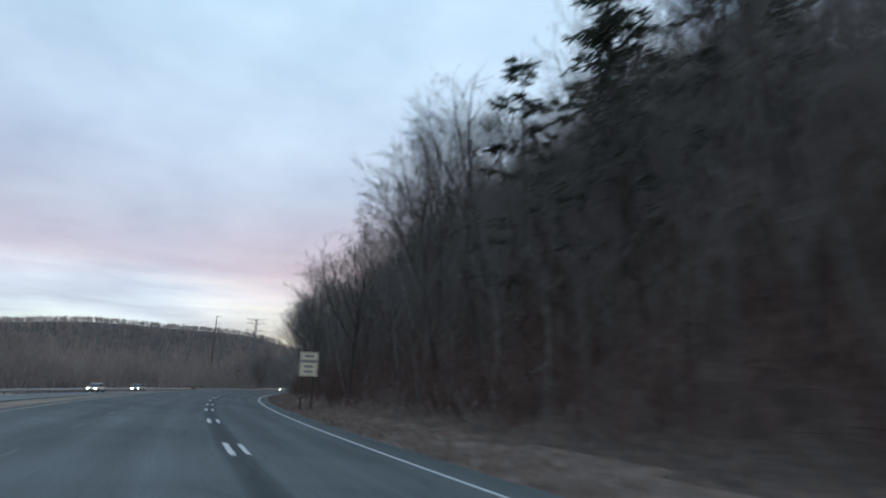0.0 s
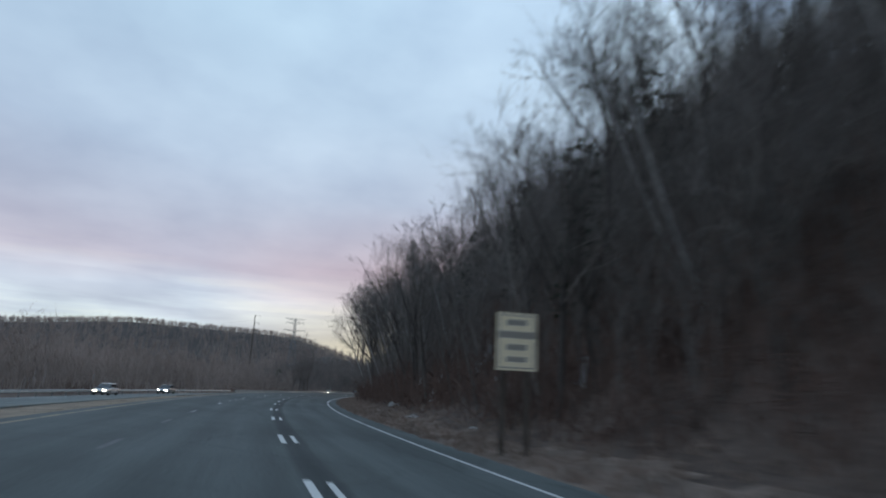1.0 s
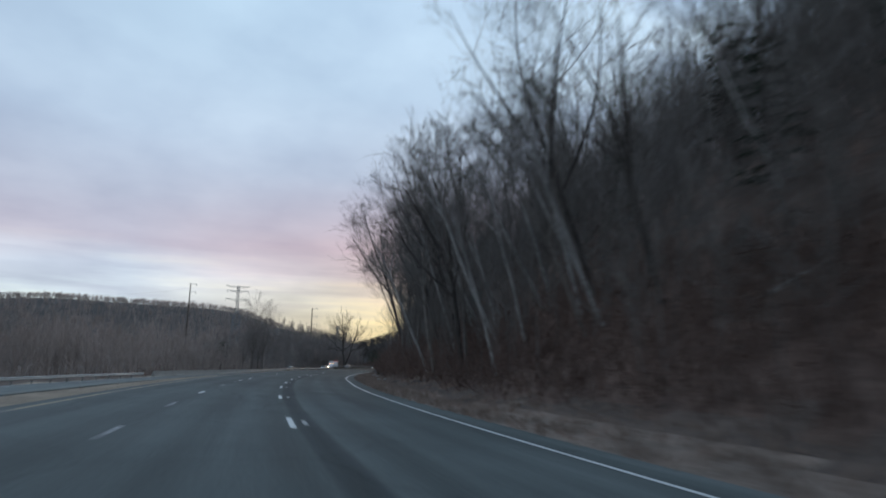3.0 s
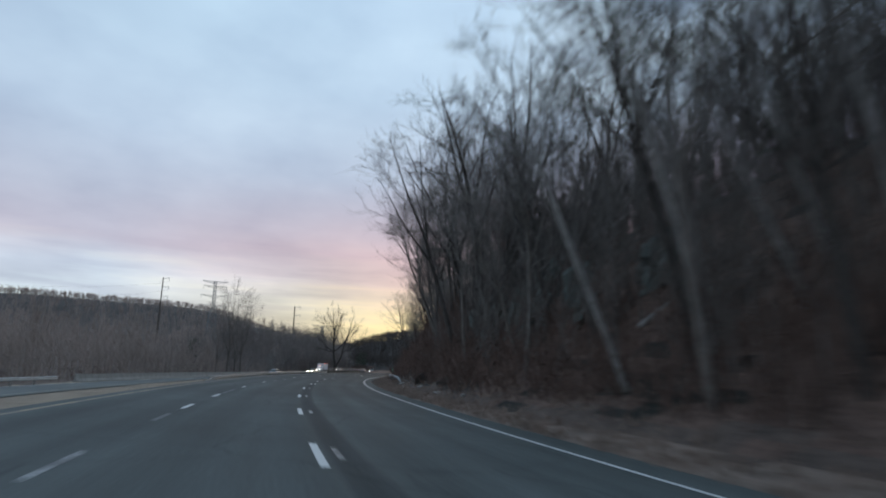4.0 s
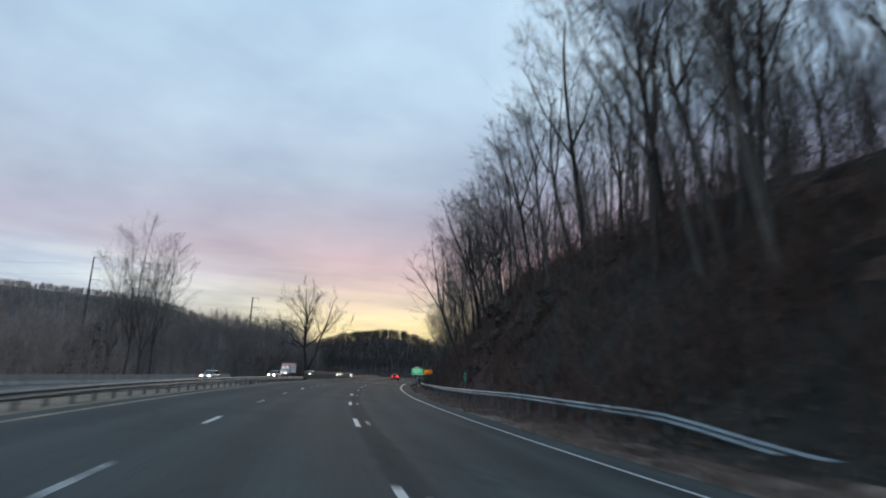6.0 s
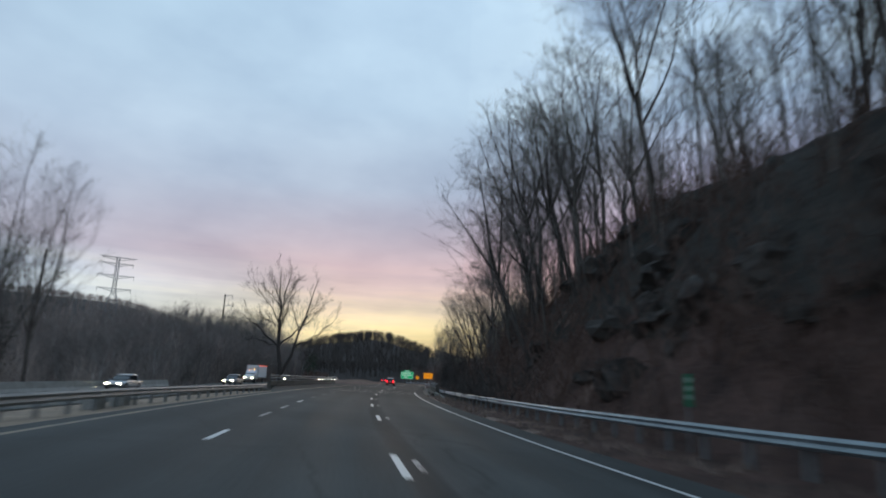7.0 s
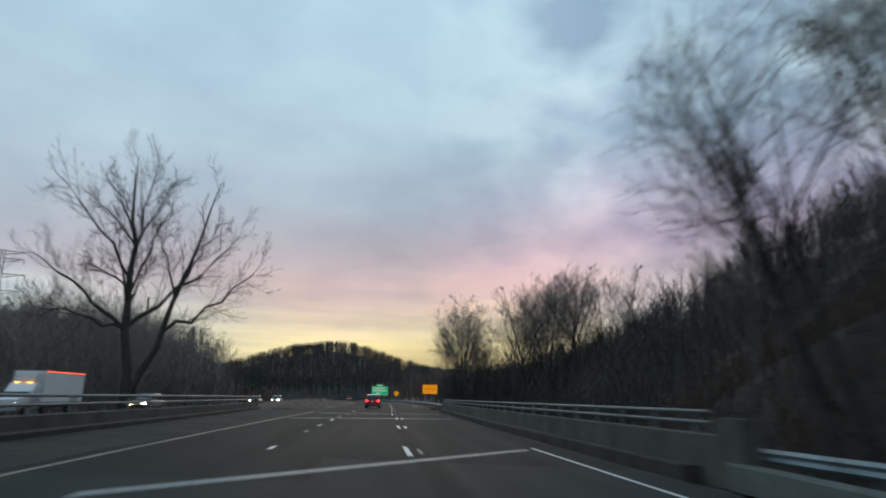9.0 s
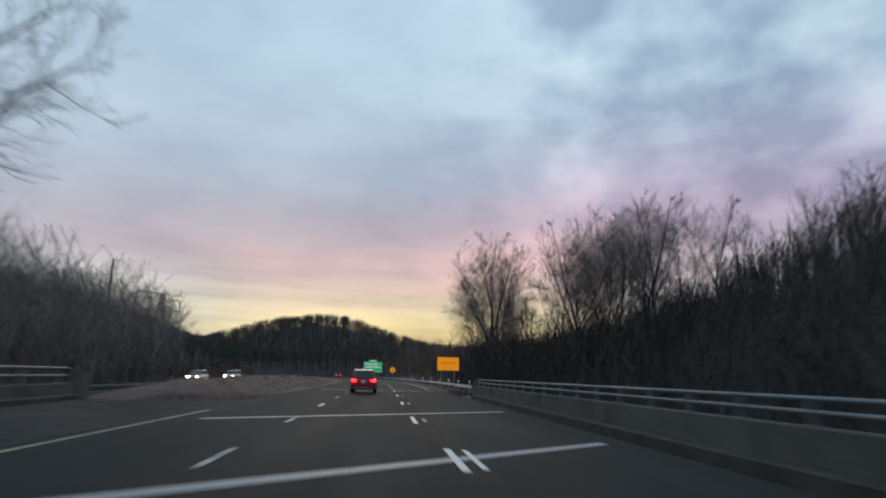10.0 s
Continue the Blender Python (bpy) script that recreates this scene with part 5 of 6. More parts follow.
def car(name, m, label, body_mat, roof_mat, tall=1.68, long=4.6, half=0.93, front_lamps=None, rear_lamps=None, boxy=True, group=""):
    """A passenger car, nose towards +y."""
    thing = empty(name, m, label, "car", group)
    L2, belt = long / 2, tall * 0.60
    bm = bmesh.new()
    loft(bm, [hull(-L2, half * 0.90, 0.42, belt * 0.90), hull(-L2 + 0.12, half * 0.97, 0.30, belt * 0.98), hull(-L2 + 0.6, half, 0.24, belt), hull(0, half, 0.24, belt),
              hull(L2 - 1.3, half, 0.24, belt * 0.99), hull(L2 - 0.45, half * 0.97, 0.24, belt * 0.84), hull(L2 - 0.1, half * 0.9, 0.28, belt * 0.74), hull(L2, half * 0.82, 0.36, belt * 0.62)])
    part("body", bm, body_mat, thing)
    back = -L2 + (0.16 if boxy else 0.75)
    bm = bmesh.new()
    loft(bm, [hull(back, half * 0.86, belt - 0.06, belt + 0.05, 0.05), hull(back + 0.28, half * 0.82, belt - 0.06, tall - 0.10, 0.06),
              hull(L2 - 2.2, half * 0.80, belt - 0.06, tall - 0.08, 0.06), hull(L2 - 1.25, half * 0.86, belt - 0.06, belt + 0.04, 0.05)])
    part("cabin_glass", bm, GLASS, thing, "dark tinted glass round the cabin")
    bm = bmesh.new()
    loft(bm, [hull(back + 0.20, half * 0.74, tall - 0.13, tall - 0.05, 0.03), hull(back + 0.45, half * 0.78, tall - 0.12, tall, 0.04),
              hull(L2 - 2.4, half * 0.77, tall - 0.12, tall - 0.01, 0.04), hull(L2 - 2.05, half * 0.73, tall - 0.15, tall - 0.07, 0.03)])
    part("roof", bm, roof_mat, thing)
    for sx in (-1, 1):
        if boxy:
            bm = bmesh.new()
            rod(bm, (sx * half * 0.70, back + 0.5, tall + 0.05), (sx * half * 0.70, L2 - 2.4, tall + 0.04), 0.022)
            part("roof_rail", bm, RIM, thing)
        bm = bmesh.new()
        rod(bm, (sx * half * 0.82, back + 0.1, belt), (sx * half * 0.78, back + 0.30, tall - 0.08), 0.05)
        part("pillar", bm, body_mat, thing)
        bm = bmesh.new()
        box(bm, (0.2, 0.10, 0.13), (sx * (half + 0.10), L2 - 1.55, belt + 0.05), bevel=0.03)
        part("mirror", bm, body_mat, thing)
        for y in (-L2 + 0.85, L2 - 0.9):
            wheel(thing, sx * (half - 0.10), y, 0.35, 0.23)
        bm = bmesh.new()
        box(bm, (half * 0.36, 0.10, 0.22), (sx * half * 0.74, -L2 + 0.03, belt * 0.86), bevel=0.03)
        part("tail_light", bm, rear_lamps or plain("unlit tail lamp", (0.2, 0.01, 0.01), 0.3), thing, "red tail light")
        bm = bmesh.new()
        box(bm, (half * 0.36, 0.12, 0.15), (sx * half * 0.60, L2 - 0.06, belt * 0.66), bevel=0.03)
        part("headlight", bm, front_lamps or RIM, thing, "headlight")
    bm = bmesh.new()
    box(bm, (half * 1.75, 0.14, 0.20), (0, -L2 + 0.02, 0.44), bevel=0.04)
    part("rear_bumper", bm, BLACK, thing)
    bm = bmesh.new()
    box(bm, (half * 1.6, 0.06, 0.05), (0, -L2 - 0.05, 0.40), bevel=0.015)
    part("bumper_strip", bm, RIM, thing, "bright bumper strip")
    bm = bmesh.new()
    box(bm, (0.31, 0.02, 0.15), (0, -L2 - 0.015, belt * 0.80), bevel=0.004)
    part("number_plate", bm, PLATE, thing, "blank pale number plate")
    bm = bmesh.new()
    box(bm, (half * 1.1, 0.08, 0.16), (0, L2 - 0.02, belt * 0.45), bevel=0.03)
    part("grille", bm, BLACK, thing)
    return thing


def on_road(s, off, z, back=False):
    return Matrix.Translation(road(s, off, z)) @ Matrix.Rotation(-heading(s) + (math.pi if back else 0), 4, "Z")


RED = paint("deep red car paint", (0.42, 0.012, 0.018))
SILVER = paint("silver car paint", (0.42, 0.44, 0.46))
WHITE = paint("white car paint", (0.68, 0.69, 0.70))
GREY = paint("grey car paint", (0.16, 0.17, 0.18))
car("suv", Matrix.Translation((111.0, 348.4, 0.1)) @ Matrix.Rotation(-heading(374), 4, "Z"), "dark red sport utility car with lit tail lights in the lane", RED, SILVER, 1.72, 4.7, 0.95, None, TAIL)
G = "oncoming cars"
car("sedan", on_road(113, -21.5, opp(113, -21.5), True), "silver car with headlights lit on the oncoming carriageway", SILVER, SILVER, 1.46, 4.7, 0.9, HEAD, None, False, G)
car("sedan", on_road(139, -21.5, opp(139, -21.5), True), "grey car with bright headlights on the oncoming carriageway", GREY, GREY, 1.46, 4.6, 0.9, HEAD_W, None, False, G)
car("sedan", on_road(285, -24.6, opp(285, -24.6), True), "silver car with headlights lit on the oncoming carriageway", SILVER, SILVER, 1.5, 4.6, 0.9, HEAD, None, False, G)
car("sedan", on_road(415, -22.4, opp(415, -22.4), True), "dark car with glaring headlights on the oncoming carriageway", GREY, GREY, 1.46, 4.6, 0.9, HEAD, None, False, G)
car("sedan", on_road(405, -24.6, opp(405, -24.6), True), "dark car with headlights lit on the oncoming carriageway", GREY, GREY, 1.46, 4.6, 0.9, HEAD, None, False, G)
car("sedan", on_road(311, -21.4, opp(311, -21.4), True), "dark car with headlights lit behind the bridge parapet", GREY, GREY, 1.46, 4.6, 0.9, HEAD, None, False, G)
car("sedan", on_road(349, -22.8, opp(349, -22.8), True), "dark car with amber headlights beyond the parapet", GREY, GREY, 1.46, 4.6, 0.9, HEAD, None, False, G)
car("suv", on_road(560, -2.0, deck(560, -2.0)), "distant dark car with lit tail lights", GREY, GREY, 1.7, 4.6, 0.93, None, TAIL)


def box_truck(m):
    thing = empty("box_truck", m, "white box truck with a row of red roof-edge marker lights", "truck")
    bm = bmesh.new()
    box(bm, (2.45, 6.4, 2.5), (0, -1.6, 2.30), bevel=0.04)
    cargo = part("cargo_box", bm, two_scale("white cargo panel", (0.62, 0.63, 0.63), (0.74, 0.75, 0.75), 0.8, 0.1, 0.5, bump=0), thing)
    for sx in (-1, 1):
        bm = bmesh.new()
        box(bm, (0.05, 6.2, 0.06), (sx * 1.24, -1.6, 3.50), bevel=0.01)
        part("marker_strip", bm, glowing("lit red marker strip", (1.0, 0.10, 0.03), 1.6) if sx < 0 else bpy.data.materials["lit red marker strip"], cargo, "row of red marker lights")
        bm = bmesh.new()
        box(bm, (0.05, 6.2, 0.10), (sx * 1.24, -1.6, 1.10), bevel=0.01)
        part("side_rail", bm, RIM, cargo)
    bm = bmesh.new()
    loft(bm, [hull(1.65, 1.05, 0.6, 2.55, 0.1), hull(2.3, 1.06, 0.6, 2.6, 0.14), hull(3.0, 1.04, 0.6, 1.75, 0.14), hull(4.2, 1.0, 0.6, 1.5, 0.14), hull(4.4, 0.92, 0.65, 1.3, 0.1)])
    cab = part("cab", bm, WHITE, thing)
    bm = bmesh.new()
    loft(bm, [hull(2.36, 0.92, 1.72, 2.48, 0.05), hull(3.02, 0.95, 1.66, 1.74, 0.03)])
    part("windscreen", bm, GLASS, cab, "dark windscreen")
    bm = bmesh.new()
    box(bm, (2.0, 1.6, 0.9), (0, 1.2, 3.0), bevel=0.2)
    part("wind_fairing", bm, WHITE, cab)
    for sx in (-1, 1):
        bm = bmesh.new()
        box(bm, (0.3, 0.1, 0.2), (sx * 0.75, 4.36, 0.98), bevel=0.03)
        part("headlight", bm, HEAD, cab, "headlight")
        bm = bmesh.new()
        box(bm, (0.25, 0.08, 0.07), (sx * 0.5, 2.34, 2.64), bevel=0.015)
        part("marker_light", bm, AMBER, cab, "amber roof marker light")
        for y in (3.3, -3.0):
            wheel(thing, sx * 1.02, y, 0.48, 0.3)
    bm = bmesh.new()
    box(bm, (0.8, 8.0, 0.25), (0, -0.6, 0.8))
    part("chassis", bm, BLACK, thing)
    bm = bmesh.new()
    box(bm, (2.1, 0.2, 0.3), (0, 4.42, 0.62), bevel=0.05)
    part("front_bumper", bm, RIM, thing)
    return thing


box_truck(on_road(335, -25.0, opp(335, -25.0), True) @ Matrix.Scale(0.86, 4))


# ---- power line ----
def lattice_tower(place, tall, label, turn=0.0):
    thing = empty("transmission_tower", Matrix.Translation(place) @ Matrix.Rotation(radians(turn), 4, "Z"), label, "pylon", "transmission towers")
    half = lambda z: 3.6 * (1 - z / tall) + 0.75 if z < tall * 0.62 else 0.75 + 1.25 * max(0, 0.62 - z / tall) + 0.6 * (1 - z / tall)
    lev = [0, 0.16, 0.3, 0.43, 0.54, 0.63, 0.72, 0.81, 0.9, 1.0]
    for sx, sy in ((-1, -1), (1, -1), (1, 1), (-1, 1)):
        bm = bmesh.new()
        for a, b in zip(lev, lev[1:]):
            rod(bm, (sx * half(a * tall), sy * half(a * tall), a * tall), (sx * half(b * tall), sy * half(b * tall), b * tall), 0.16, sides=4)
        part("leg", bm, OLD_STEEL, thing)
    for k in range(4):
        bm = bmesh.new()
        for a, b in zip(lev, lev[1:]):
            ha, hb = half(a * tall), half(b * tall)
            c = [(-1, -1), (1, -1), (1, 1), (-1, 1)]
            (x0, y0), (x1, y1) = c[k], c[(k + 1) % 4]
            rod(bm, (x0 * ha, y0 * ha, a * tall), (x1 * hb, y1 * hb, b * tall), 0.09, sides=4)
            rod(bm, (x1 * ha, y1 * ha, a * tall), (x0 * hb, y0 * hb, b * tall), 0.09, sides=4)
            rod(bm, (x0 * hb, y0 * hb, b * tall), (x1 * hb, y1 * hb, b * tall), 0.09, sides=4)
        part("bracing", bm, OLD_STEEL, thing)
    for z, w in ((0.66, 8.5), (0.80, 9.2), (0.93, 8.0), (0.995, 9.5)):
        bm = bmesh.new()
        for sx in (-1, 1):
            for sy in (-1, 1):
                rod(bm, (sx * 0.8, sy * 0.8, z * tall), (sx * w, 0, z * tall + 0.3), 0.11, sides=4)
                rod(bm, (sx * 0.8, sy * 0.8, z * tall - 1.6), (sx * w, 0, z * tall + 0.3), 0.09, sides=4)
            if z < 0.99:
                rod(bm, (sx * w, 0, z * tall + 0.3), (sx * w, 0, z * tall - 2.0), 0.14, sides=5)
        part("cross_arm", bm, OLD_STEEL, thing)
    return thing


def steel_pole(place, tall, label):
    thing = empty("transmission_pole", Matrix.Translation(place), label, "utility pole", "transmission poles")
    bm = bmesh.new()
    rod(bm, (0, 0, -2), (0, 0, tall), 0.75, 0.35, 10)
    part("shaft", bm, WOOD_POST, thing)
    for z in (0.99, 0.86, 0.72):
        bm = bmesh.new()
        rod(bm, (0, 0, z * tall - 0.4), (4.6, 0, z * tall + 0.5), 0.2, 0.1, 6)
        rod(bm, (4.4, 0, z * tall + 0.4), (4.4, 0, z * tall - 1.8), 0.14, sides=6)
        part("arm", bm, OLD_STEEL, thing)
    return thing


steel_pole((34.6, 619.1, 14.0), 51.5, "tall brown steel transmission pole with three arms")
steel_pole((131.0, 604.0, 0.0), 49.0, "far brown steel transmission pole with three arms")
lattice_tower(Vector((69.7, 602.9, 10.0)), 53.5, "tall steel lattice transmission tower over the woods")
lattice_tower(Vector((150.0, 590.0, -2.0)), 36.0, "far steel lattice transmission tower over the woods", 15)

# ---- the lone trees on the left ----
def spreading_tree(seed):
    """A twin-stemmed shade tree: each great limb leaves its stem at a share of its length and runs out sideways, in depth and up."""
    rng = random.Random(seed)
    trunk, crown = Tubes(), Tubes()

    def run(start, out, bow, n=7, wander=0.22):
        pts = []
        for i in range(n + 1):
            t = i / n
            k = wander * out.length / 10 * min(1, 3 * t)
            pts.append(start + Vector((out.x * t, out.y * t, out.z * (t + bow * t * (1 - t)))) + Vector((rng.gauss(0, k), rng.gauss(0, k), rng.gauss(0, k))))
        return pts

    first = run(Vector((0, 0, -0.8)), Vector((-2.4, 0.5, 26.3)), 0.0, 9, 0.12)
    second = run(Vector((0.05, 0, 2.6)), Vector((7.8, -1.2, 21.0)), -0.25, 8, 0.14)
    taper = lambda r, n, tip=0.03: [r * (1 - i / n) ** 0.8 + tip for i in range(n + 1)]
    trunk.add(first, taper(0.62, 9), 9)
    trunk.add(second, taper(0.40, 8), 8)
    # stem, share along it, sideways, depth, rise, bow, girth
    limbs = [(0, 0.34, -10.8, 1.0, 7.0, 0.15, 0.20), (0, 0.34, -8.4, -3.0, 1.2, 1.2, 0.13), (0, 0.35, 12.6, 1.5, 10.8, -0.2, 0.24), (1, 0.33, 10.6, -2.0, 6.6, -0.25, 0.18),
             (0, 0.47, 3.8, 2.5, 10.5, 0.0, 0.20), (0, 0.53, -8.8, -1.5, 8.8, 0.3, 0.17), (0, 0.58, 2.0, -2.5, 11.0, 0.2, 0.17), (0, 0.50, -5.8, 3.5, 2.6, 0.4, 0.11),
             (0, 0.70, -3.8, 0.5, 6.6, 0.0, 0.10), (0, 0.42, 1.5, 7.0, 6.5, 0.0, 0.17), (0, 0.45, -1.5, -7.5, 6.0, 0.0, 0.17), (1, 0.5, -2.6, 3.0, 7.0, 0.2, 0.12),
             (1, 0.55, 4.0, -3.5, 6.0, 0.1, 0.12), (0, 0.63, 3.8, -1.0, 7.5, 0.2, 0.11), (0, 0.66, -5.5, 2.0, 5.0, 0.2, 0.10)]
    stems = [(first, 0.34, 10, 0.5), (second, 0.22, 9, 0.4)]
    for which, t, side, deep, rise, bow, girth in limbs:
        p, d = along(first if which == 0 else second, t)
        limb = run(p, Vector((side, deep, rise)), bow)
        trunk.add(limb, taper(girth, 7, 0.02), 6)
        stems.append((limb, girth * 0.62, 15, 0.2))
    for stem, girth, count, low in stems:
        size = sum((b - a).length for a, b in zip(stem, stem[1:]))
        for i in range(count):
            t = low + (0.99 - low) * (i + rng.random()) / count
            p, d = along(stem, min(t, 0.99))
            long = min(5.2, size * 0.36) * (1.15 - 0.6 * t) * rng.uniform(0.7, 1.3)
            br = bent(rng, p, side_way(rng, d, rng.uniform(0.45, 0.95)), long, 4, 0.16, 0.10)
            r0 = max(0.022, girth * (1 - t) * 0.55)
            crown.add(br, [r0 * (1 - 0.8 * k / 4) + 0.008 for k in range(5)], 4)
            for j in range(8):
                q, e = along(br, 0.15 + 0.84 * (j + rng.random()) / 8)
                sub_long = long * rng.uniform(0.28, 0.5)
                tw = bent(rng, q, side_way(rng, e, rng.uniform(0.4, 0.9)), sub_long, 2, 0.15, 0.10)
                crown.add(tw, [0.017, 0.012, 0.006], 3)
                for _ in range(5):
                    a, g = along(tw, 0.15 + 0.84 * rng.random())
                    crown.spike(a, a + side_way(rng, g, rng.uniform(0.3, 0.8)) * sub_long * rng.uniform(0.3, 0.6), 0.011)
    return trunk, crown


big = tree_thing("shade_tree", spreading_tree(78), DARK_BARK, DARK_BARK,
                 "big spreading leafless tree with a forked trunk beside the oncoming road")
big.matrix_basis = Matrix.Translation((79.3, 335.4, -1.0)) @ Matrix.Rotation(-0.26, 4, "Z") @ Matrix.Diagonal((0.74, 0.76, 0.93, 1))
for k, (dx, dy, tall) in enumerate(((0, 0, 25), (3.5, 1.5, 23), (-2.6, 1.0, 18), (1.5, -2.0, 16))):
    t = tree_thing("poplar_tree", bare_tree(80 + k, tall, 0.2, wide=0.24, base=0.14, leaders=5, part_at=0.25, limbs=9, subs=6, twigs=8, open_angle=0.55), BARK, TWIG,
                   "slender upright leafless tree in a clump by the oncoming road")
    t.matrix_basis = Matrix.Translation((35.0 + dx, 286 + dy, -1.2)) @ Matrix.Rotation(k * 1.7, 4, "Z")
    tagged(t, group="upright trees in a clump")
for x, y, k in ((60, 372, 0.5), (150, 505, 0.9), (158, 520, 1.0), (166, 540, 0.95), (176, 560, 1.05), (145, 540, 0.9)):
    plant(FIR, Matrix.Translation((x, y, -2.5)) @ Matrix.Rotation(x, 4, "Z") @ Matrix.Scale(k, 4), "evergreens beyond the oncoming road")
plant(FIR, Matrix.Translation((32.4, 344, -1.2)) @ Matrix.Diagonal((1.2, 1.2, 0.72, 1)), "evergreens beyond the oncoming road")
for x, y, k in ((-153, 1380, 1.0), (-23, 1650, 1.1), (-170, 1385, 0.8)):
    plant(FIR, Matrix.Translation((x, y, far_z(x, y))) @ Matrix.Scale(k * 1.4, 4), "evergreens on the far hill")
lean = tree_thing("bare_tree", bare_tree(91, 17, 0.15, wide=0.24, base=0.30, leaders=4, limbs=7), DARK_BARK, TWIG, "leafless tree leaning towards the bridge")
lean.matrix_basis = slope_pose(306, 12.9, 9, 0.4, 1.0)
lean = tree_thing("bare_tree", bare_tree(92, 24, 0.40, wide=0.33, base=0.30, leaders=5, limbs=9, open_angle=0.95), DARK_BARK, DARK_BARK, "large dark leafless tree with crooked limbs on the crest")
lean.matrix_basis = slope_pose(187, 16.8, 12, 2.0, 1.1)


# an oak that has kept its russet leaves
oak = tree_thing("oak_tree", bare_tree(95, 15, 0.16, wide=0.26, base=0.3, limbs=6, twigs=5), DARK_BARK, TWIG, "small oak still holding russet dead leaves on the bank")
oak.matrix_basis = slope_pose(186.6, 20.6, 5, 1.0, 0.8)


def russet_leaves(parent, seed, count):
    rng = random.Random(seed)
    verts, faces = [], []
    for _ in range(count):
        a, r = rng.uniform(0, 6.28), 3.4 * rng.random() ** 0.6
        p = Vector((r * math.cos(a), r * math.sin(a), 6.0 + 7.0 * rng.random() - 0.35 * r))
        u = Vector((rng.gauss(0, 1), rng.gauss(0, 1), rng.gauss(0, 1))).normalized() * rng.uniform(0.07, 0.13)
        w = u.orthogonal().normalized() * u.length * 0.6
        fold = Vector((0, 0, -0.04))
        k = len(verts)
        verts += [p - u, p + w + fold, p + u, p - w + fold]
        faces += [(k, k + 1, k + 2), (k, k + 2, k + 3)]
    return mesh_object("leaves", verts, faces, two_scale("russet oak leaves", (0.05, 0.014, 0.010), (0.17, 0.05, 0.03), 1.0, 0.2, 0.8, bump=0), parent)


tagged(russet_leaves(oak, 4, 3400), "russet dead leaves")

# conductors from the pole down over the left woods
wires = empty("power_line", Matrix(), "thin dark power line wires sagging over the woods", "power line")
for z0, z1, dx in ((64.0, 33.0, 4.4), (57.5, 28.0, 4.4), (50.5, 23.0, 4.4)):
    t = Tubes()
    a, b = Vector((34.6 + dx, 619.1, z0 - 1.5)), Vector((-75.0, 430.0, z1))
    pts = [a.lerp(b, i / 12) - Vector((0, 0, 9 * (i / 12) * (1 - i / 12) * 2)) for i in range(13)]
    t.add(pts, [0.035] * 13, 4)
    w = new("wire", t.mesh("wire", BLACK))
    w.parent = wires


# ---- small things on the verge ----
STONE = two_scale("pale field stone", (0.26, 0.26, 0.25), (0.52, 0.52, 0.50), 0.3, 0.04, 0.85, bump=0.4, dist=0.01)
rng = random.Random(8)


def stone(name, m, mat, label, group, seed):
    bm = bmesh.new()
    bmesh.ops.create_icosphere(bm, subdivisions=3, radius=0.5)
    for v in bm.verts:
        p = v.co * 2.1 + Vector((seed * 3.7, 0, 0))
        v.co *= 1 + 0.5 * noise.noise(p) + 0.3 * noise.cell(v.co * 4.3 + Vector((seed, 0, 0))) - 0.15
    me = bpy.data.meshes.new(name)
    bm.to_mesh(me)
    bm.free()
    me.materials.append(mat)
    ob = new(name, me)
    ob.matrix_basis = m
    return tagged(ob, label, "stone", group)


for k, (s, off, w, h) in enumerate(((72, 9.2, 1.1, 0.2), (74, 9.6, 0.6, 0.2), (60, 9.5, 0.6, 0.15), (89, 10.7, 1.1, 0.45), (90.4, 10.5, 0.7, 0.3), (91.6, 10.9, 0.8, 0.4), (87.6, 11.0, 0.6, 0.35), (163, 10.0, 0.6, 0.22), (171, 9.8, 0.8, 0.2), (181, 10.0, 0.7, 0.2), (196, 9.6, 0.9, 0.3))):
    m = Matrix.Translation(road(s, off, ground_z(s, off) + h * 0.25)) @ Matrix.Rotation(k, 4, "Z") @ Matrix.Diagonal((w, w * 0.6, h, 1))
    stone("field_stone", m, STONE, "pale stone lying at the foot of the bank", "stones on the verge", k)
k = 20
for s0, s1, o0, o1, n in ((162, 190, 11.5, 17, 26), (228, 292, 12, 18.5, 44)):
    for _ in range(n):
        s, off = rng.uniform(s0, s1), rng.uniform(o0, o1)
        w = rng.uniform(1.6, 5.0)
        k += 1
        m = Matrix.Translation(road(s, off, ground_z(s, off) - 0.40 * w)) @ Matrix.Rotation(rng.uniform(0, 6), 4, "Z") @ Matrix.Rotation(rng.uniform(-0.4, 0.4), 4, "X") @ Matrix.Diagonal((w, w * 0.8, w * rng.uniform(0.5, 1.0), 1))
        stone("rock_ledge", m, ROCK, "dark weathered ledge rock jutting from the cut bank", "rocks on the cut bank", k)
# fallen pale logs on the slope
for s, off, long, tilt in ((26, 12.5, 5.5, 25), (68, 13.5, 4, 30), (92, 16, 6, 15), (110, 15, 5, 40), (150, 15, 7, 10)):
    bm = bmesh.new()
    rod(bm, (0, 0, 0), (0, 0, long), 0.14, 0.07, 8)
    ob = part("fallen_log", bm, PALE_BARK, None)
    tagged(ob, "pale fallen trunk lying on the wooded bank", "log", "fallen trunks on the bank")
    ob.matrix_basis = Matrix.Translation(road(s, off, ground_z(s, off) + 0.1)) @ Matrix.Rotation(-heading(s), 4, "Z") @ Matrix.Rotation(radians(50), 4, "Y") @ Matrix.Rotation(radians(tilt), 4, "X")


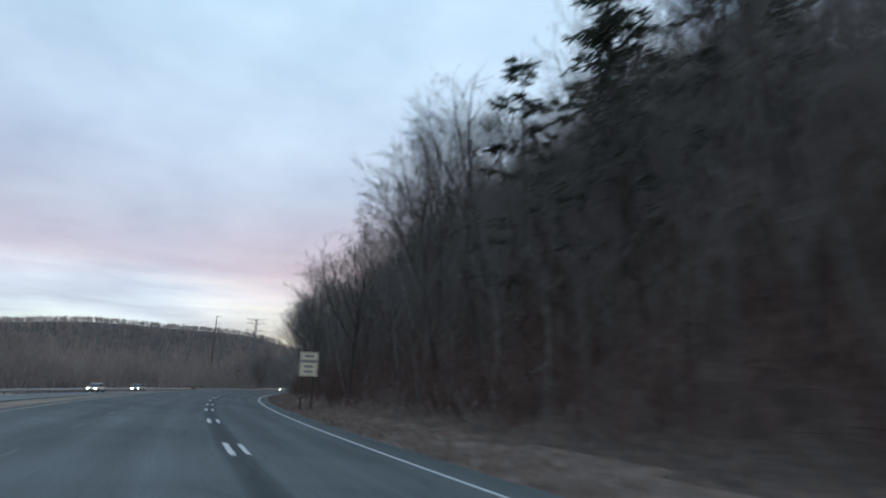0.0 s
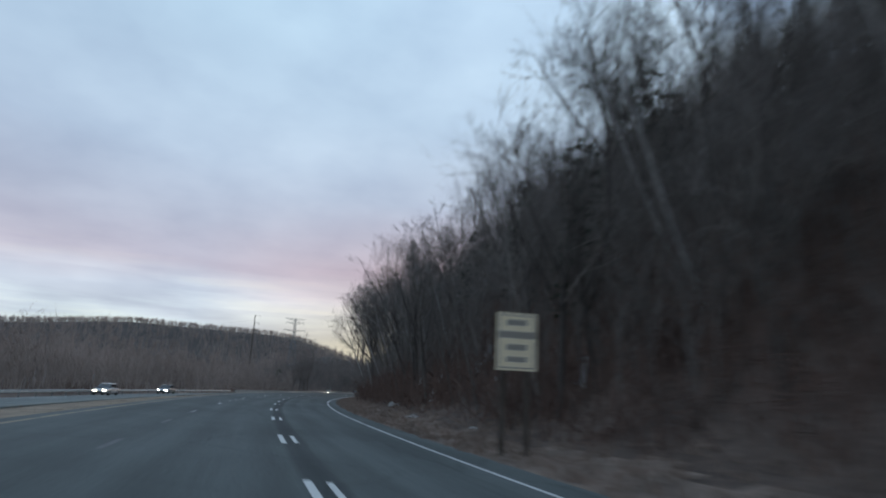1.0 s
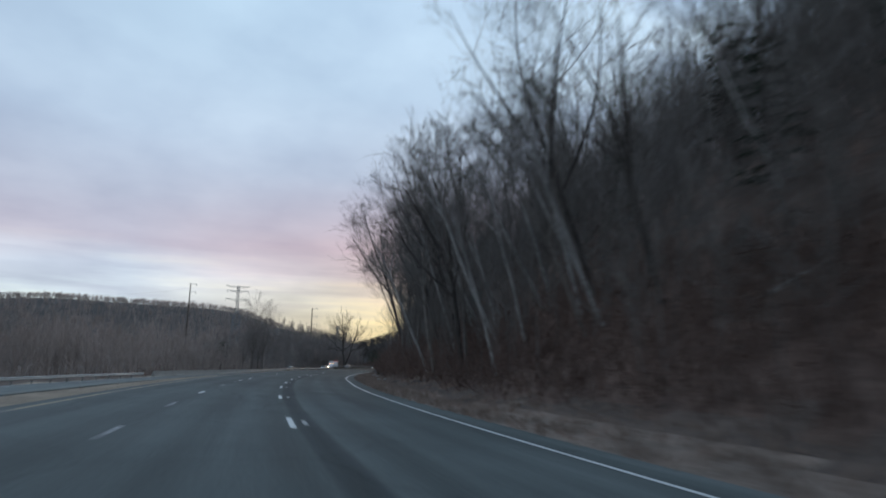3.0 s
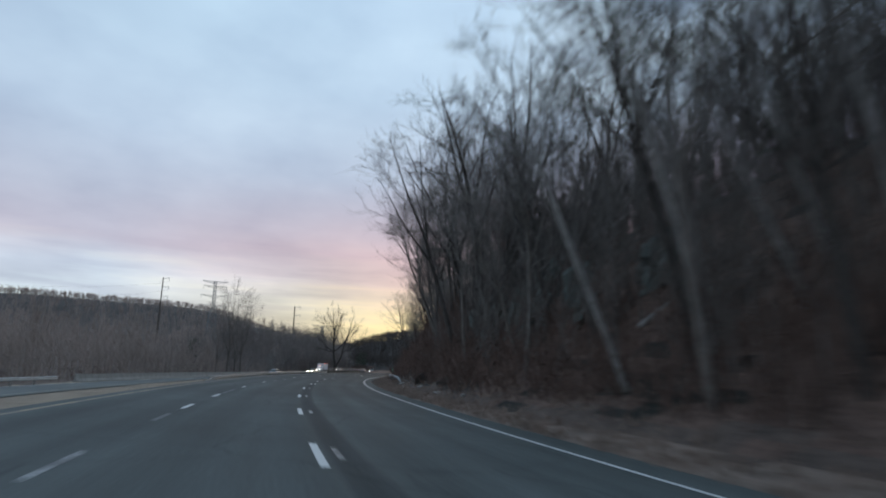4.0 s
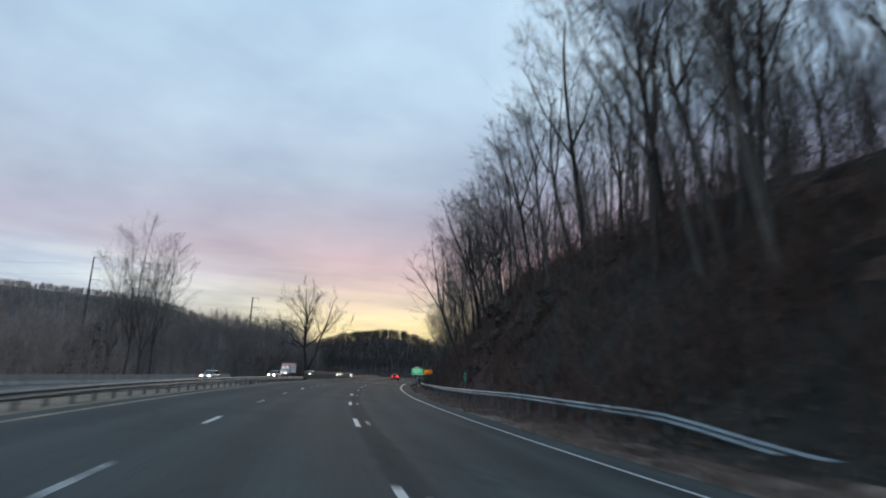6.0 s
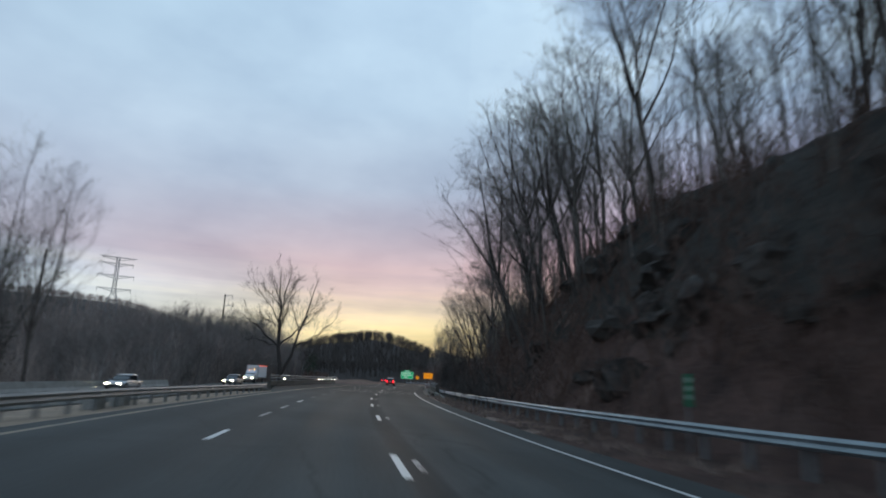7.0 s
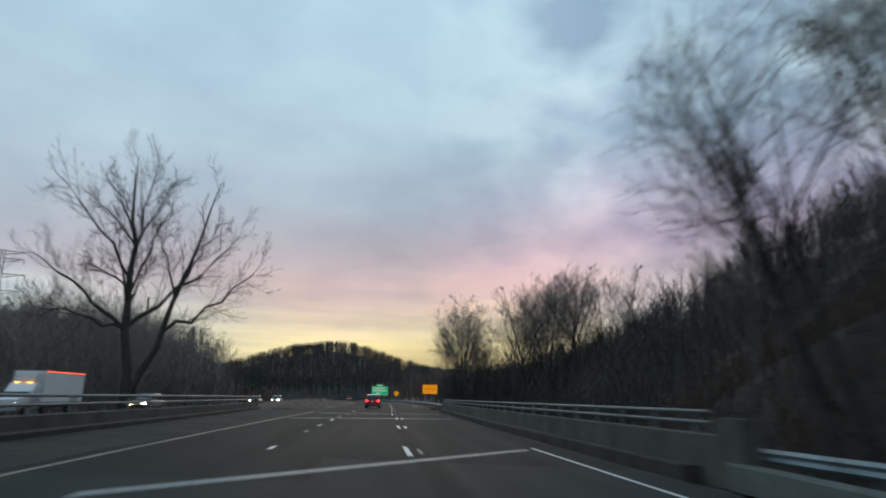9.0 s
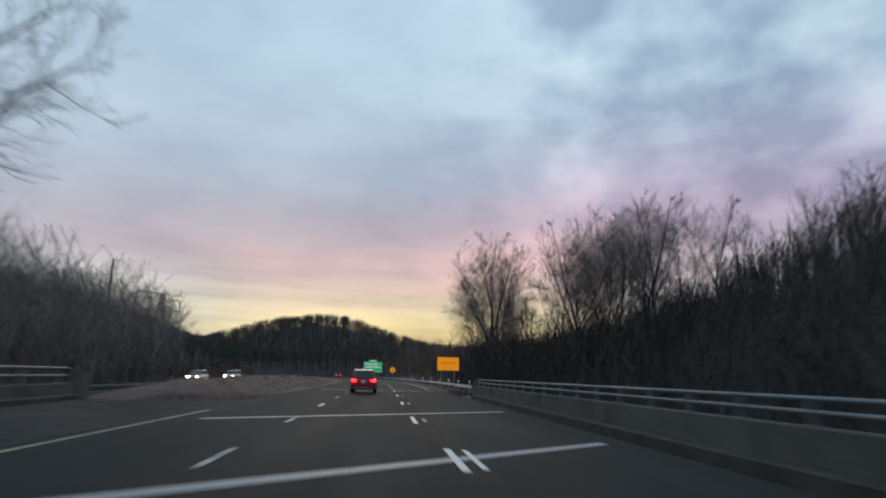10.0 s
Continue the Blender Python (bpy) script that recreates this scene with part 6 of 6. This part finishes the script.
# frozen seeps hanging on the bank
ICE = two_scale("clouded seep ice", (0.48, 0.53, 0.56), (0.74, 0.79, 0.82), 0.5, 0.08, 0.3, bump=0.5, dist=0.03, spec=0.5)


def frozen_seep(s, off, wide, tall, seed):
    """A clump of icicle columns fused into a sheet that drapes down the slope."""
    rng = random.Random(seed)
    bm = bmesh.new()
    for i in range(9):
        u = (i - 4) / 4 + rng.gauss(0, 0.1)
        h = tall * (1 - 0.55 * u * u) * rng.uniform(0.6, 1.05)
        x, y = u * wide / 2, rng.gauss(0, 0.08)
        start = tall * rng.uniform(0.0, 0.3)
        r = wide * rng.uniform(0.10, 0.17)
        last = Vector((x, y + 0.1, start))
        for k in range(1, 5):
            p = Vector((x + rng.gauss(0, 0.04), y + 0.1 + 0.12 * k * h / 4, start + (h - start) * k / 4))
            rod(bm, last, p, r * (1.1 - 0.12 * k), r * (0.95 - 0.12 * k), 7)
            last = p
    ob = part("frozen_seep", bm, ICE, None)
    ob.matrix_basis = Matrix.Translation(road(s, off, ground_z(s, off) - 0.15)) @ Matrix.Rotation(-heading(s) - 1.2, 4, "Z")
    return tagged(ob, "white frozen water seep hanging on the brown bank", "ice", "frozen seeps")


for k, (s, off, wide, tall) in enumerate(((88, 12.9, 0.55, 1.5), (85, 14.3, 0.45, 1.3), (79, 12.2, 0.4, 1.0), (82, 13.2, 0.3, 1.0), (75, 15.6, 0.6, 1.8), (75.6, 15.0, 0.4, 1.0), (56, 13.5, 0.4, 1.4))):
    frozen_seep(s, off - 0.35, wide * 1.4, tall * 1.25, 300 + k)

# tall lichen-grey rock faces standing out of the bank
LICHEN = two_scale("lichen-covered rock", (0.045, 0.052, 0.050), (0.19, 0.215, 0.20), 1.1, 0.15, 0.85, bump=1.0, dist=0.12)
rng = random.Random(31)
for k, (s, off) in enumerate(((166, 15.2), (168.5, 17), (171, 15.8), (173, 17.5), (175, 14.8), (176.5, 16.4), (178.5, 15.4), (181, 17), (183, 15.8), (172, 19), (178, 18.6), (157, 15.6), (160, 16.8), (152, 17.4))):
    w, tall = rng.uniform(1.3, 2.4), rng.uniform(2.4, 4.4)
    m = Matrix.Translation(road(s, off, ground_z(s, off) + tall * 0.22)) @ Matrix.Rotation(-heading(s) + rng.gauss(0, 0.4), 4, "Z") @ Matrix.Rotation(rng.gauss(0.25, 0.1), 4, "Y") @ Matrix.Diagonal((w * 0.7, w * 1.2, tall, 1))
    stone("boulder", m, LICHEN, "tall lichen-grey rock face standing out of the bank", "rock faces on the bank", 80 + k)
